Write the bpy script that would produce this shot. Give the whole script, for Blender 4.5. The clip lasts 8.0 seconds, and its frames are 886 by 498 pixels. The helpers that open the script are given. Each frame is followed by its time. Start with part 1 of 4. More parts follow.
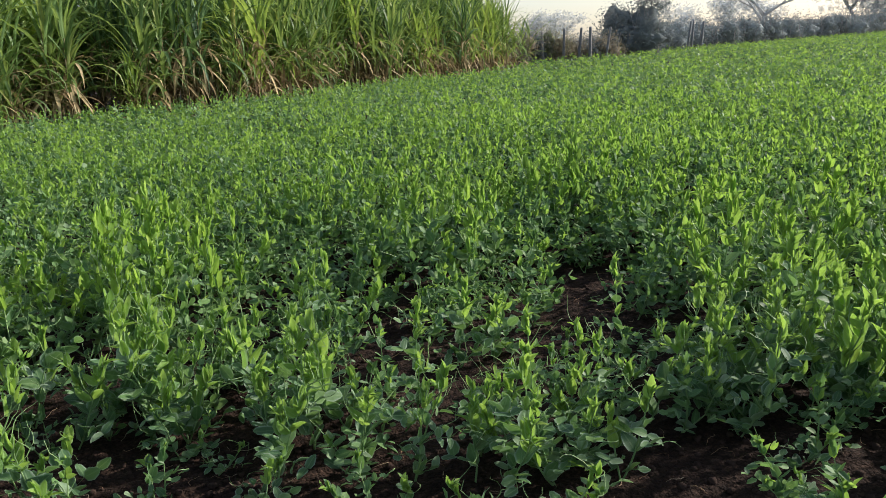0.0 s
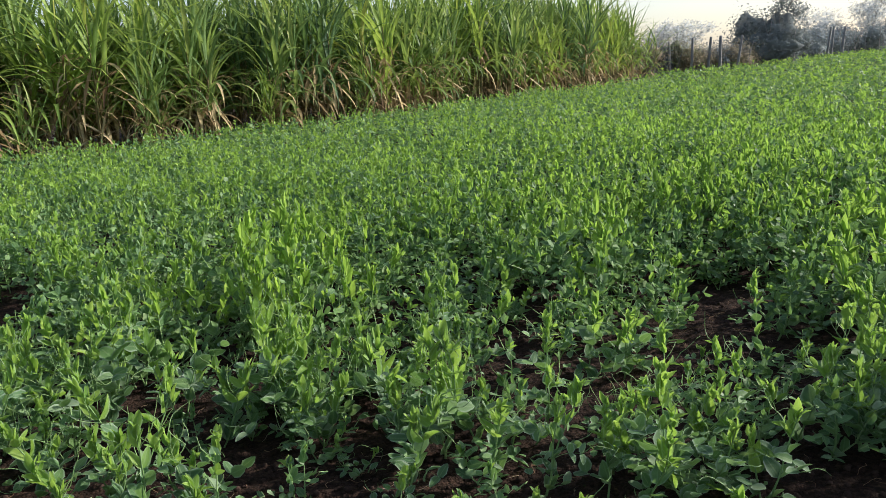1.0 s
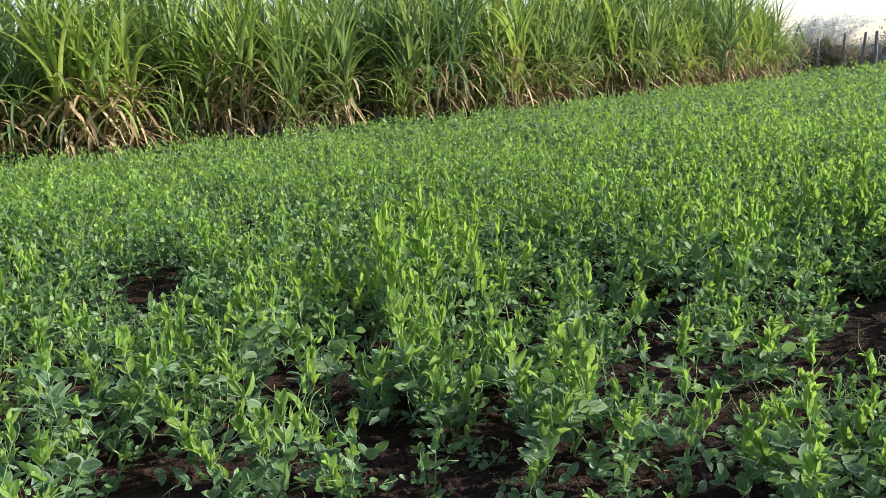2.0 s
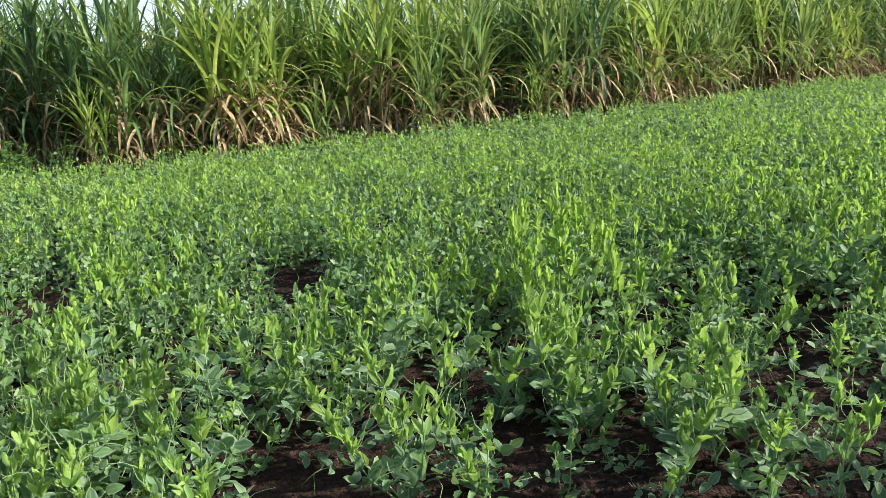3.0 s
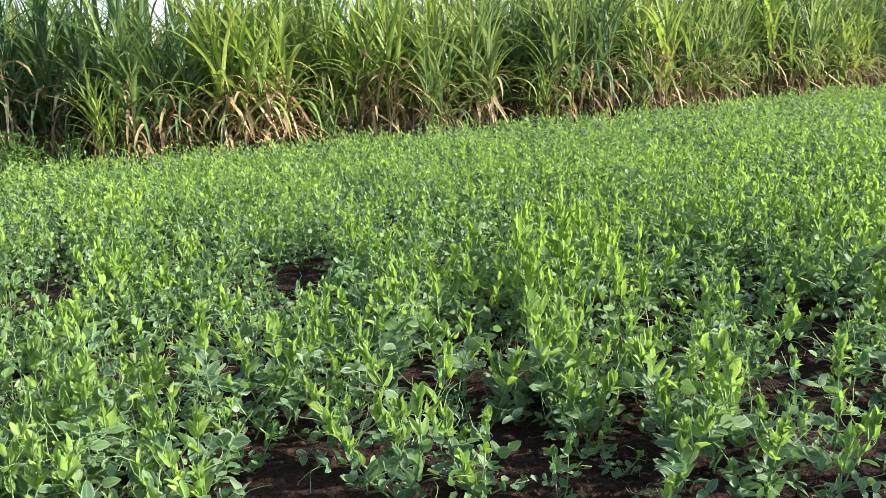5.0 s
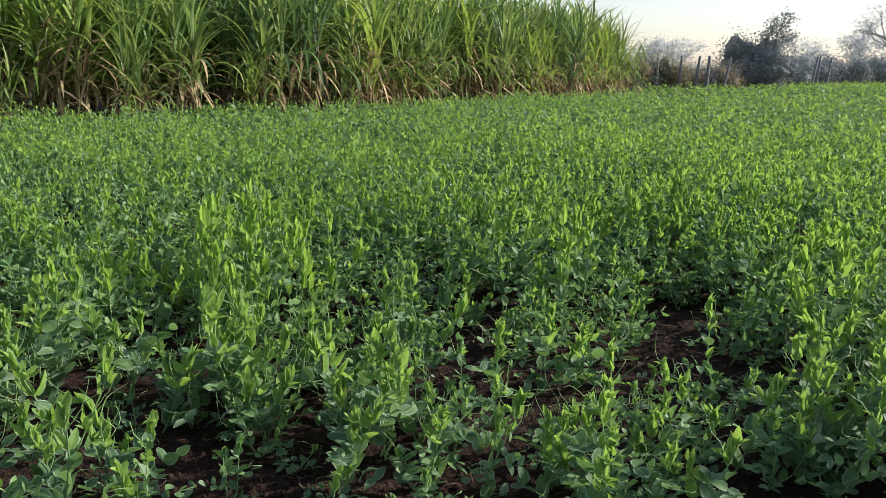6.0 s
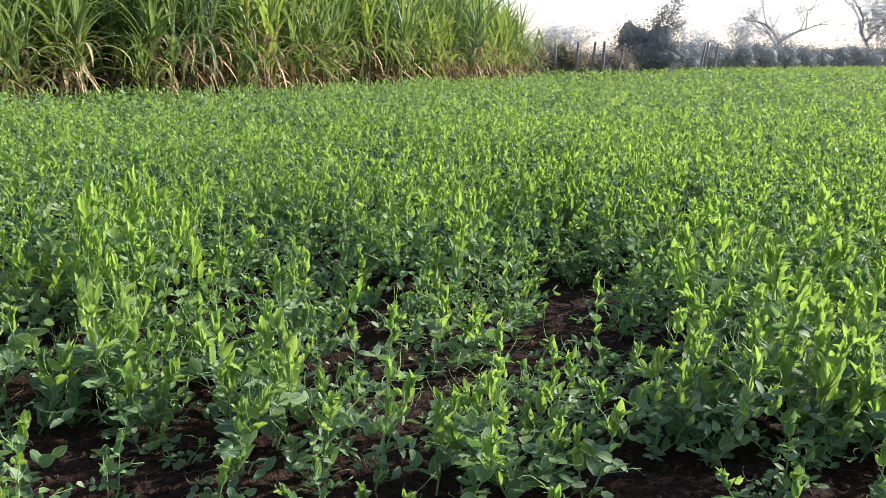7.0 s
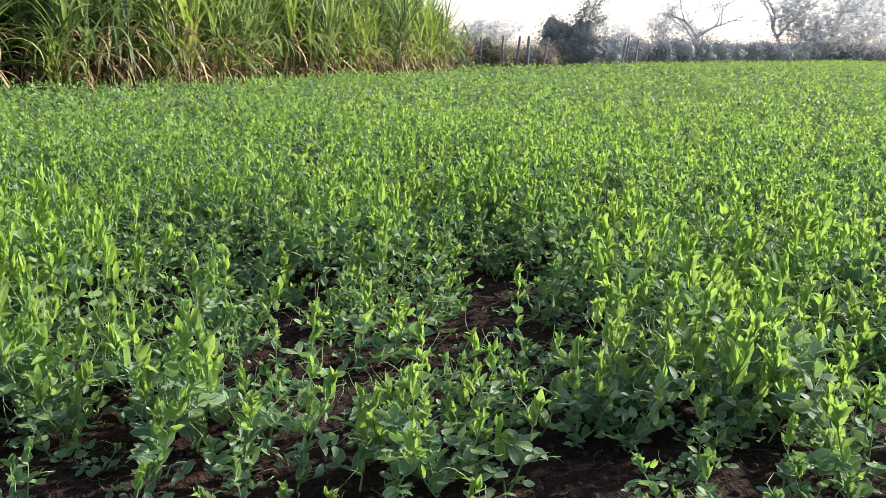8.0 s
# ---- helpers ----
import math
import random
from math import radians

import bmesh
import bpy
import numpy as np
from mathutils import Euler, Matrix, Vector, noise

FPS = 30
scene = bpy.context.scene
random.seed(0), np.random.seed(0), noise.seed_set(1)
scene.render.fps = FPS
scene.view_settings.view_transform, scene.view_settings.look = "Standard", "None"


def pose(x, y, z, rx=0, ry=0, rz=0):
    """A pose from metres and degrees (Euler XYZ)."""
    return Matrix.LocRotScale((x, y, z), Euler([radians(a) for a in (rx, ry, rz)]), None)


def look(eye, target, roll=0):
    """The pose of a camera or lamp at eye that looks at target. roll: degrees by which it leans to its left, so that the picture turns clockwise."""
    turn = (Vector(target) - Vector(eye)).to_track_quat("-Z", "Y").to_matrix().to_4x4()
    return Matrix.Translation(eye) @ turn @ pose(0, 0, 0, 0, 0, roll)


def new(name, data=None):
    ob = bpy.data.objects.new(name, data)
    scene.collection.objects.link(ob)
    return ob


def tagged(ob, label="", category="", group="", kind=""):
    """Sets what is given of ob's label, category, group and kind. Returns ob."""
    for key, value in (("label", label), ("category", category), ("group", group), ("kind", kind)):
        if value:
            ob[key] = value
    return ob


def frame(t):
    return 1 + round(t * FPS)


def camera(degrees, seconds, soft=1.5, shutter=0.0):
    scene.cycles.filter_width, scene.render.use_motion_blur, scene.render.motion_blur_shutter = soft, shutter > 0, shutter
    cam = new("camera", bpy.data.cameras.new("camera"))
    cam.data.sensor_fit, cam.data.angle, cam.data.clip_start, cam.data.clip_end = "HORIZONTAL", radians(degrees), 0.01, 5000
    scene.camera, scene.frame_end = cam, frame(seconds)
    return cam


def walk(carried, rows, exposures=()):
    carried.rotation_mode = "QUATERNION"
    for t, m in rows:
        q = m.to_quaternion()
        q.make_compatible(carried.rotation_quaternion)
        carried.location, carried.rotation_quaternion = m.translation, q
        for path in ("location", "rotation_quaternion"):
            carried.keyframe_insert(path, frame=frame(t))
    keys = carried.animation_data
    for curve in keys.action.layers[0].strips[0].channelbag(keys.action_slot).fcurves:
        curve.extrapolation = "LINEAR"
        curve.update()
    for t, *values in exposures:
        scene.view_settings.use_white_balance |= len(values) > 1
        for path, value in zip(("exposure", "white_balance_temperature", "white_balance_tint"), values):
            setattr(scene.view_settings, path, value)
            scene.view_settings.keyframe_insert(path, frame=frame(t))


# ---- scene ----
cam = camera(57.5, 8.0, soft=0.8)
PATH = [
    (0, (-0.078, 0.095, 1.178), (-0.064, 2.035, 0.694), -3.1),
    (0.5, (-0.093, 0.081, 1.187), (-0.171, 2.029, 0.738), -3.6),
    (1, (-0.118, 0.077, 1.183), (-0.396, 2.009, 0.75), -4.3),
    (1.5, (-0.13, 0.068, 1.185), (-0.58, 1.969, 0.76), -4.3),
    (2, (-0.154, 0.055, 1.183), (-0.73, 1.923, 0.764), -4.1),
    (3.3, (-0.172, 0.033, 1.193), (-1.117, 1.751, 0.796), -5.2),
    (3.5, (-0.174, 0.032, 1.189), (-1.158, 1.729, 0.796), -5.3),
    (4, (-0.177, 0.031, 1.187), (-1.303, 1.639, 0.804), -5.3),
    (4.2, (-0.176, 0.031, 1.186), (-1.31, 1.634, 0.805), -5.2),
    (5.3, (-0.143, 0.065, 1.191), (-0.844, 1.889, 0.768), -2.6),
    (5.5, (-0.123, 0.086, 1.188), (-0.682, 1.955, 0.748), -1.6),
    (6, (-0.062, 0.115, 1.19), (-0.282, 2.053, 0.747), 0.6),
    (6.5, (-0.026, 0.127, 1.182), (-0.095, 2.073, 0.724), 1.1),
    (7, (-0.01, 0.132, 1.181), (0.002, 2.075, 0.706), 0.8),
    (7.5, (0.002, 0.134, 1.18), (0.115, 2.072, 0.697), 1.0),
    (8, (0.019, 0.131, 1.182), (0.204, 2.062, 0.696), 1.0),
]
walk(cam, [(t, look(eye, target, roll)) for t, eye, target, roll in PATH],
     [(0.0, 0.44, 6500, 14), (1.0, 0.55, 6500, 14), (1.5, 0.72, 6500, 14), (2.0, 0.82, 6500, 15), (3.5, 1.13, 6500, 17), (4.2, 1.33, 6500, 19),
      (5.5, 1.15, 6500, 19), (6.0, 0.53, 6500, 15), (6.5, 0.86, 6500, 20), (7.0, 1.02, 6500, 21), (8.0, 1.08, 6500, 21)])
# ---------- light ----------
SUN_AZ, SUN_EL = 68.0, 25.0          # degrees clockwise from +y, and above the horizon
world = bpy.data.worlds.new("hazy_sky")
scene.world = world
world.use_nodes = True
wt = world.node_tree
bg = wt.nodes["Background"]
sky = wt.nodes.new("ShaderNodeTexSky")
sky.sky_type, sky.sun_disc = "NISHITA", False
sky.sun_elevation, sky.sun_rotation = radians(SUN_EL), radians(SUN_AZ)
sky.air_density, sky.dust_density, sky.ozone_density = 1.0, 1.0, 2.0
pale = wt.nodes.new("ShaderNodeHueSaturation")
pale.inputs["Saturation"].default_value = 0.72
wt.links.new(sky.outputs[0], pale.inputs["Color"])
wt.links.new(pale.outputs[0], bg.inputs["Color"])
bg.inputs["Strength"].default_value = 0.125

sun = new("sun", bpy.data.lights.new("sun", "SUN"))
sun.data.energy, sun.data.angle, sun.data.color = 5.0, radians(2.0), (1.0, 0.94, 0.85)
a, e = radians(SUN_AZ), radians(SUN_EL)
sun.matrix_world = look((40 * math.sin(a) * math.cos(e), 40 * math.cos(a) * math.cos(e), 40 * math.sin(e)), (0, 0, 0))

# ---------- materials ----------


def node_mat(name):
    m = bpy.data.materials.new(name)
    m.use_nodes = True
    nt = m.node_tree
    return m, nt, nt.nodes["Principled BSDF"], nt.nodes["Material Output"]


def ramp(nt, fac, stops):
    r = nt.nodes.new("ShaderNodeValToRGB")
    while len(r.color_ramp.elements) < len(stops):
        r.color_ramp.elements.new(0.5)
    for el, (pos, col) in zip(r.color_ramp.elements, stops):
        el.position, el.color = pos, (*col, 1)
    nt.links.new(fac, r.inputs[0])
    return r.outputs[0]


def calc(nt, op, a, b=0.0, c=0.0):
    n = nt.nodes.new("ShaderNodeMath")
    n.operation = op
    for i, v in enumerate((a, b, c)):
        if isinstance(v, (int, float)):
            n.inputs[i].default_value = v
        else:
            nt.links.new(v, n.inputs[i])
    return n.outputs[0]


def blend(nt, kind, fac, a, b):
    n = nt.nodes.new("ShaderNodeMix")
    n.data_type, n.blend_type = "RGBA", kind
    for sock, v in ((n.inputs[0], fac), (n.inputs[6], a), (n.inputs[7], b)):
        if isinstance(v, (int, float)):
            sock.default_value = v
        elif isinstance(v, tuple):
            sock.default_value = (*v, 1)
        else:
            nt.links.new(v, sock)
    return n.outputs[2]


def noise_tex(nt, scale, detail=4.0, rough=0.6):
    co = nt.nodes.new("ShaderNodeTexCoord")
    n = nt.nodes.new("ShaderNodeTexNoise")
    n.inputs["Scale"].default_value, n.inputs["Detail"].default_value, n.inputs["Roughness"].default_value = scale, detail, rough
    nt.links.new(co.outputs["Object"], n.inputs["Vector"])
    return n.outputs["Fac"]


def rand_piece(nt):
    """One number a piece: by island in a joined mesh, by object where a leaf is an object."""
    geo, ob = nt.nodes.new("ShaderNodeNewGeometry"), nt.nodes.new("ShaderNodeObjectInfo")
    return calc(nt, "FRACT", calc(nt, "ADD", geo.outputs["Random Per Island"], ob.outputs["Random"]))


def leaf_mat(name, stops, through_col, trans=0.35, rough=0.5, spec=0.35, veins=0.0, margin=0.0, grain=40.0, bump=0.15, haze_fade=0.0, patches=0.0):
    m, nt, p, out = node_mat(name)
    col = ramp(nt, rand_piece(nt), stops)
    spots = noise_tex(nt, grain, 3.0)
    col = blend(nt, "MULTIPLY", 0.55, col, ramp(nt, spots, [(0.25, (0.55, 0.58, 0.5)), (0.75, (1.2, 1.2, 1.15))]))
    if patches:                          # stretches of richer and paler growth
        col = blend(nt, "MULTIPLY", patches, col, ramp(nt, noise_tex(nt, 0.75, 3.0), [(0.32, (0.66, 0.72, 0.84)), (0.5, (0.98, 0.98, 0.95)), (0.68, (1.28, 1.20, 0.85))]))
    if veins or margin:
        uv = nt.nodes.new("ShaderNodeUVMap")
        sep = nt.nodes.new("ShaderNodeSeparateXYZ")
        nt.links.new(uv.outputs[0], sep.inputs[0])
        off = calc(nt, "ABSOLUTE", calc(nt, "SUBTRACT", sep.outputs[0], 0.5))
        rib = calc(nt, "LESS_THAN", off, 0.05)
        # side veins slant towards the tip
        side = calc(nt, "LESS_THAN", calc(nt, "FRACT", calc(nt, "MULTIPLY", calc(nt, "SUBTRACT", sep.outputs[1], off), 8.0)), 0.14)
        col = blend(nt, "MIX", calc(nt, "MULTIPLY", calc(nt, "MAXIMUM", rib, calc(nt, "MULTIPLY", side, 0.4)), veins), col, (0.36, 0.50, 0.24))
        if margin:
            edge = calc(nt, "SMOOTH_MIN", calc(nt, "MULTIPLY", calc(nt, "MAXIMUM", calc(nt, "SUBTRACT", off, 0.33), 0.0), 6.0), 1.0, 0.1)
            col = blend(nt, "MIX", calc(nt, "MULTIPLY", edge, margin), col, (0.42, 0.52, 0.42))
    nt.links.new(col, p.inputs["Base Color"])
    p.inputs["Roughness"].default_value, p.inputs["Specular IOR Level"].default_value = rough, spec
    b = nt.nodes.new("ShaderNodeBump")
    b.inputs["Strength"].default_value, b.inputs["Distance"].default_value = bump, 0.004
    nt.links.new(spots, b.inputs["Height"])
    nt.links.new(b.outputs[0], p.inputs["Normal"])
    tr, mix = nt.nodes.new("ShaderNodeBsdfTranslucent"), nt.nodes.new("ShaderNodeMixShader")
    nt.links.new(blend(nt, "MIX", 0.6, col, through_col), tr.inputs["Color"])
    mix.inputs[0].default_value = trans
    nt.links.new(p.outputs[0], mix.inputs[1])
    nt.links.new(tr.outputs[0], mix.inputs[2])
    last = mix
    if haze_fade:                             # mixed with clear so the sky pales distant things, in place of haze
        clear, last = nt.nodes.new("ShaderNodeBsdfTransparent"), nt.nodes.new("ShaderNodeMixShader")
        last.inputs[0].default_value = haze_fade
        nt.links.new(mix.outputs[0], last.inputs[1])
        nt.links.new(clear.outputs[0], last.inputs[2])
    nt.links.new(last.outputs[0], out.inputs["Surface"])
    return m


def plain_mat(name, stops, scale, rough=0.8, bump=0.4, dist=0.01, spec=0.3, detail=6.0):
    m, nt, p, out = node_mat(name)
    n = noise_tex(nt, scale, detail, 0.65)
    col = ramp(nt, n, stops)
    col = blend(nt, "MULTIPLY", 0.5, col, ramp(nt, noise_tex(nt, scale * 0.13, 3.0), [(0.3, (0.6, 0.6, 0.6)), (0.7, (1.25, 1.22, 1.2))]))
    nt.links.new(col, p.inputs["Base Color"])
    p.inputs["Roughness"].default_value, p.inputs["Specular IOR Level"].default_value = rough, spec
    b = nt.nodes.new("ShaderNodeBump")
    b.inputs["Strength"].default_value, b.inputs["Distance"].default_value = bump, dist
    nt.links.new(noise_tex(nt, scale * 2.3, detail, 0.7), b.inputs["Height"])
    nt.links.new(b.outputs[0], p.inputs["Normal"])
    return m


PEA_OLD = leaf_mat("pea_leaf_waxy", [(0.0, (0.064, 0.144, 0.072)), (0.4, (0.108, 0.220, 0.092)), (0.75, (0.160, 0.298, 0.100)), (1.0, (0.275, 0.38, 0.235))],
                   (0.22, 0.40, 0.08), 0.35, 0.58, 0.24, veins=0.25, margin=0.6, grain=70, patches=0.6)
PEA_NEW = leaf_mat("pea_leaf_young", [(0.0, (0.140, 0.275, 0.060)), (0.5, (0.220, 0.385, 0.074)), (1.0, (0.340, 0.495, 0.102))],
                   (0.375, 0.60, 0.08), 0.44, 0.56, 0.24, veins=0.2, margin=0.35, grain=60, patches=0.7)
PEA_STEM = leaf_mat("pea_stem_green", [(0.0, (0.17, 0.30, 0.11)), (1.0, (0.27, 0.40, 0.17))], (0.2, 0.4, 0.06), 0.12, 0.5, 0.35, grain=90)
# green darkened so the back rows look shaded by those in front
CANE_LEAF = leaf_mat("cane_leaf_green", [(0.0, (0.074, 0.142, 0.056)), (0.5, (0.128, 0.224, 0.072)), (0.85, (0.196, 0.300, 0.090)), (1.0, (0.33, 0.36, 0.12))],
                     (0.38, 0.52, 0.11), 0.38, 0.52, 0.28, veins=0.35, grain=14)
# lit copy of the cane leaf: sunlight painted as a brighter yellow-green
CANE_LIT = leaf_mat("cane_leaf_lit", [(0.0, (0.130, 0.230, 0.054)), (0.5, (0.225, 0.350, 0.070)), (0.85, (0.300, 0.425, 0.088)), (1.0, (0.44, 0.42, 0.12))],
                       (0.41, 0.54, 0.09), 0.40, 0.52, 0.28, veins=0.35, grain=14)
# shaded copy of the cane leaf: dark and bluish, shade put into the colour
CANE_SHADED = leaf_mat("cane_leaf_shaded", [(0.0, (0.045, 0.10, 0.05)), (0.6, (0.075, 0.155, 0.068)), (1.0, (0.13, 0.22, 0.085))],
                     (0.22, 0.36, 0.08), 0.30, 0.50, 0.3, veins=0.35, grain=14)
CANE_GREENS = (CANE_LIT, CANE_LEAF, CANE_SHADED)
CANE_DRY = leaf_mat("cane_leaf_dry", [(0.0, (0.13, 0.080, 0.042)), (0.45, (0.36, 0.270, 0.145)), (0.8, (0.52, 0.42, 0.24)), (1.0, (0.58, 0.50, 0.32))], (0.50, 0.40, 0.21), 0.2, 0.75, 0.2, grain=12)
CANE_STALK = plain_mat("cane_stalk", [(0.3, (0.10, 0.085, 0.045)), (0.6, (0.19, 0.17, 0.07)), (0.8, (0.27, 0.21, 0.11))], 9, 0.6, 0.3)


def soil_mat():
    m, nt, p, out = node_mat("dark_soil")
    co = nt.nodes.new("ShaderNodeTexCoord")
    grains = []
    for scale in (38.0, 110.0):
        v = nt.nodes.new("ShaderNodeTexVoronoi")
        v.inputs["Scale"].default_value = scale
        nt.links.new(co.outputs["Object"], v.inputs["Vector"])
        grains.append(v)
    col = ramp(nt, noise_tex(nt, 24, 9.0, 0.7), [(0.28, (0.011, 0.0072, 0.0058)), (0.55, (0.033, 0.021, 0.016)), (0.78, (0.095, 0.062, 0.047))])
    crumbs = nt.nodes.new("ShaderNodeSeparateColor")
    nt.links.new(grains[1].outputs["Color"], crumbs.inputs[0])
    col = blend(nt, "MULTIPLY", 0.7, col, ramp(nt, crumbs.outputs[0], [(0.1, (0.5, 0.5, 0.5)), (0.9, (1.7, 1.6, 1.5))]))
    col = blend(nt, "MULTIPLY", 0.6, col, ramp(nt, noise_tex(nt, 2.6, 4.0), [(0.3, (0.6, 0.58, 0.55)), (0.7, (1.35, 1.3, 1.25))]))
    nt.links.new(col, p.inputs["Base Color"])
    p.inputs["Roughness"].default_value, p.inputs["Specular IOR Level"].default_value = 0.95, 0.12
    h = calc(nt, "ADD", calc(nt, "MULTIPLY", grains[0].outputs["Distance"], -1.0), calc(nt, "MULTIPLY", grains[1].outputs["Distance"], -0.5))
    h = calc(nt, "ADD", h, calc(nt, "MULTIPLY", noise_tex(nt, 60, 6.0, 0.7), 0.8))
    b = nt.nodes.new("ShaderNodeBump")
    b.inputs["Strength"].default_value, b.inputs["Distance"].default_value = 1.0, 0.014
    nt.links.new(h, b.inputs["Height"])
    nt.links.new(b.outputs[0], p.inputs["Normal"])
    return m


SOIL = soil_mat()
CLOD = plain_mat("soil_crumb", [(0.2, (0.020, 0.013, 0.010)), (0.6, (0.052, 0.033, 0.025)), (0.9, (0.115, 0.077, 0.058))], 60, 0.95, 0.8, 0.004, 0.15)
STRAW = leaf_mat("dry_litter", [(0.0, (0.14, 0.075, 0.045)), (0.6, (0.36, 0.23, 0.14)), (1.0, (0.50, 0.41, 0.29))], (0.4, 0.3, 0.2), 0.1, 0.8, 0.2, grain=40)
WEED = leaf_mat("weed_leaf", [(0.0, (0.035, 0.10, 0.022)), (0.6, (0.07, 0.17, 0.03)), (1.0, (0.12, 0.22, 0.05))], (0.2, 0.36, 0.04), 0.3, 0.5, 0.35, grain=30)
# bluish grey instead of leaf green: haze over the hedge, put into its colour
BUSH = leaf_mat("bush_leaf_hazed", [(0.0, (0.285, 0.325, 0.34)), (0.6, (0.292, 0.332, 0.346)), (1.0, (0.30, 0.338, 0.35))], (0.30, 0.34, 0.34), 0.16, 0.95, 0.02, grain=1.5, haze_fade=0.45)
# a darker leaf than the hedge's, also greyed and thinned to imitate haze
DARK_BUSH = leaf_mat("dark_leaf_hazed", [(0.0, (0.195, 0.225, 0.235)), (0.6, (0.21, 0.24, 0.248)), (1.0, (0.225, 0.255, 0.26))], (0.23, 0.26, 0.26), 0.2, 0.95, 0.02, grain=1.5, haze_fade=0.25)
# one fifth see-through, as haze over the scrub
SCRUB = leaf_mat("scrub_leaf", [(0.0, (0.20, 0.225, 0.15)), (0.6, (0.25, 0.27, 0.18)), (1.0, (0.31, 0.31, 0.22))], (0.33, 0.35, 0.23), 0.45, 0.9, 0.1, grain=3, haze_fade=0.2)
# distance haze painted into the far crowns: near-white leaves, mostly see-through
HAZED_LEAF = leaf_mat("tree_leaf_hazed", [(0.0, (0.60, 0.64, 0.655)), (0.6, (0.62, 0.66, 0.67)), (1.0, (0.64, 0.67, 0.675))], (0.66, 0.70, 0.70), 0.5, 0.95, 0.02, grain=1, haze_fade=0.6)
# dry tan growth, lightened and one fifth see-through for painted haze
GRASS_DRY = leaf_mat("rank_grass_dry", [(0.0, (0.24, 0.215, 0.15)), (0.5, (0.33, 0.285, 0.21)), (1.0, (0.42, 0.355, 0.275))], (0.42, 0.37, 0.26), 0.45, 0.85, 0.1, grain=4, haze_fade=0.2)
BARK = plain_mat("bark", [(0.3, (0.16, 0.155, 0.15)), (0.7, (0.28, 0.27, 0.26))], 6, 0.9, 0.6)
# far bark lightened and made partly see-through in place of real haze
HAZED_BARK = leaf_mat("bark_hazed", [(0.0, (0.52, 0.54, 0.55)), (1.0, (0.60, 0.615, 0.62))], (0.6, 0.6, 0.6), 0.4, 0.9, 0.05, grain=3, bump=0.4, haze_fade=0.2)
POST = plain_mat("weathered_post", [(0.3, (0.17, 0.175, 0.18)), (0.7, (0.25, 0.25, 0.25))], 14, 0.9, 0.6)

# ---------- mesh tools ----------
TAU = 2 * math.pi


def unit(v):
    v = np.asarray(v, float)
    return v / max(1e-9, np.linalg.norm(v))


def fill(name, V, T, UV=None, mats=(), M=None, smooth=True):
    """A triangle mesh from arrays."""
    me = bpy.data.meshes.new(name)
    V, T = np.asarray(V, np.float32), np.asarray(T, np.int32)
    me.vertices.add(len(V)), me.loops.add(T.size), me.polygons.add(len(T))
    me.vertices.foreach_set("co", V.ravel())
    me.loops.foreach_set("vertex_index", T.ravel())
    me.polygons.foreach_set("loop_start", np.arange(0, T.size, 3, dtype=np.int32))
    if smooth:
        me.polygons.foreach_set("use_smooth", np.ones(len(T), bool))
    for m in mats:
        me.materials.append(m)
    if M is not None:
        me.polygons.foreach_set("material_index", np.asarray(M, np.int32))
    if UV is not None:
        layer = me.uv_layers.new(name="UVMap")
        layer.data.foreach_set("uv", np.asarray(UV, np.float32)[T.ravel()].ravel())
    me.update(calc_edges=True)
    return me


def join(pieces):
    """Pieces (V, T, UV) as one."""
    V, T, UV, n = [], [], [], 0
    for v, t, u in pieces:
        V.append(v), T.append(t + n), UV.append(u)
        n += len(v)
    return np.concatenate(V), np.concatenate(T), np.concatenate(UV)


def moved(piece, m):
    v, t, u = piece
    return v @ m[:3, :3].T + m[:3, 3], t, u


def basis(at, along, up, size=1.0, wide=1.0):
    """A matrix: y along the given way, z as near to up as can be."""
    y = unit(along)
    x = np.cross(y, up)
    if np.linalg.norm(x) < 1e-4:
        x = np.cross(y, (1.0, 0.2, 0.0))
    x = unit(x)
    m = np.eye(4)
    m[:3, 0], m[:3, 1], m[:3, 2], m[:3, 3] = x * size * wide, y * size, np.cross(x, y) * size, at
    return m


def aim(az, el):
    return np.array((math.cos(az) * math.cos(el), math.sin(az) * math.cos(el), math.sin(el)))


def tube(pts, r0, r1, sides=4):
    pts = np.asarray(pts, float)
    n = len(pts)
    ways = np.gradient(pts, axis=0)
    V, UV = [], []
    for i in range(n):
        y = unit(ways[i])
        x = unit(np.cross(y, (0.31, 0.95, 0.1) if abs(y[2]) > 0.5 else (0, 0, 1)))
        z = np.cross(x, y)
        r = r0 + (r1 - r0) * i / (n - 1)
        for k in range(sides):
            c = TAU * k / sides
            V.append(pts[i] + r * (math.cos(c) * x + math.sin(c) * z))
            UV.append((0.3, i / (n - 1)))
    T = []
    for i in range(n - 1):
        for k in range(sides):
            p, q = i * sides + k, i * sides + (k + 1) % sides
            T += [(p, q, q + sides), (p, q + sides, p + sides)]
    return np.array(V), np.array(T), np.array(UV)


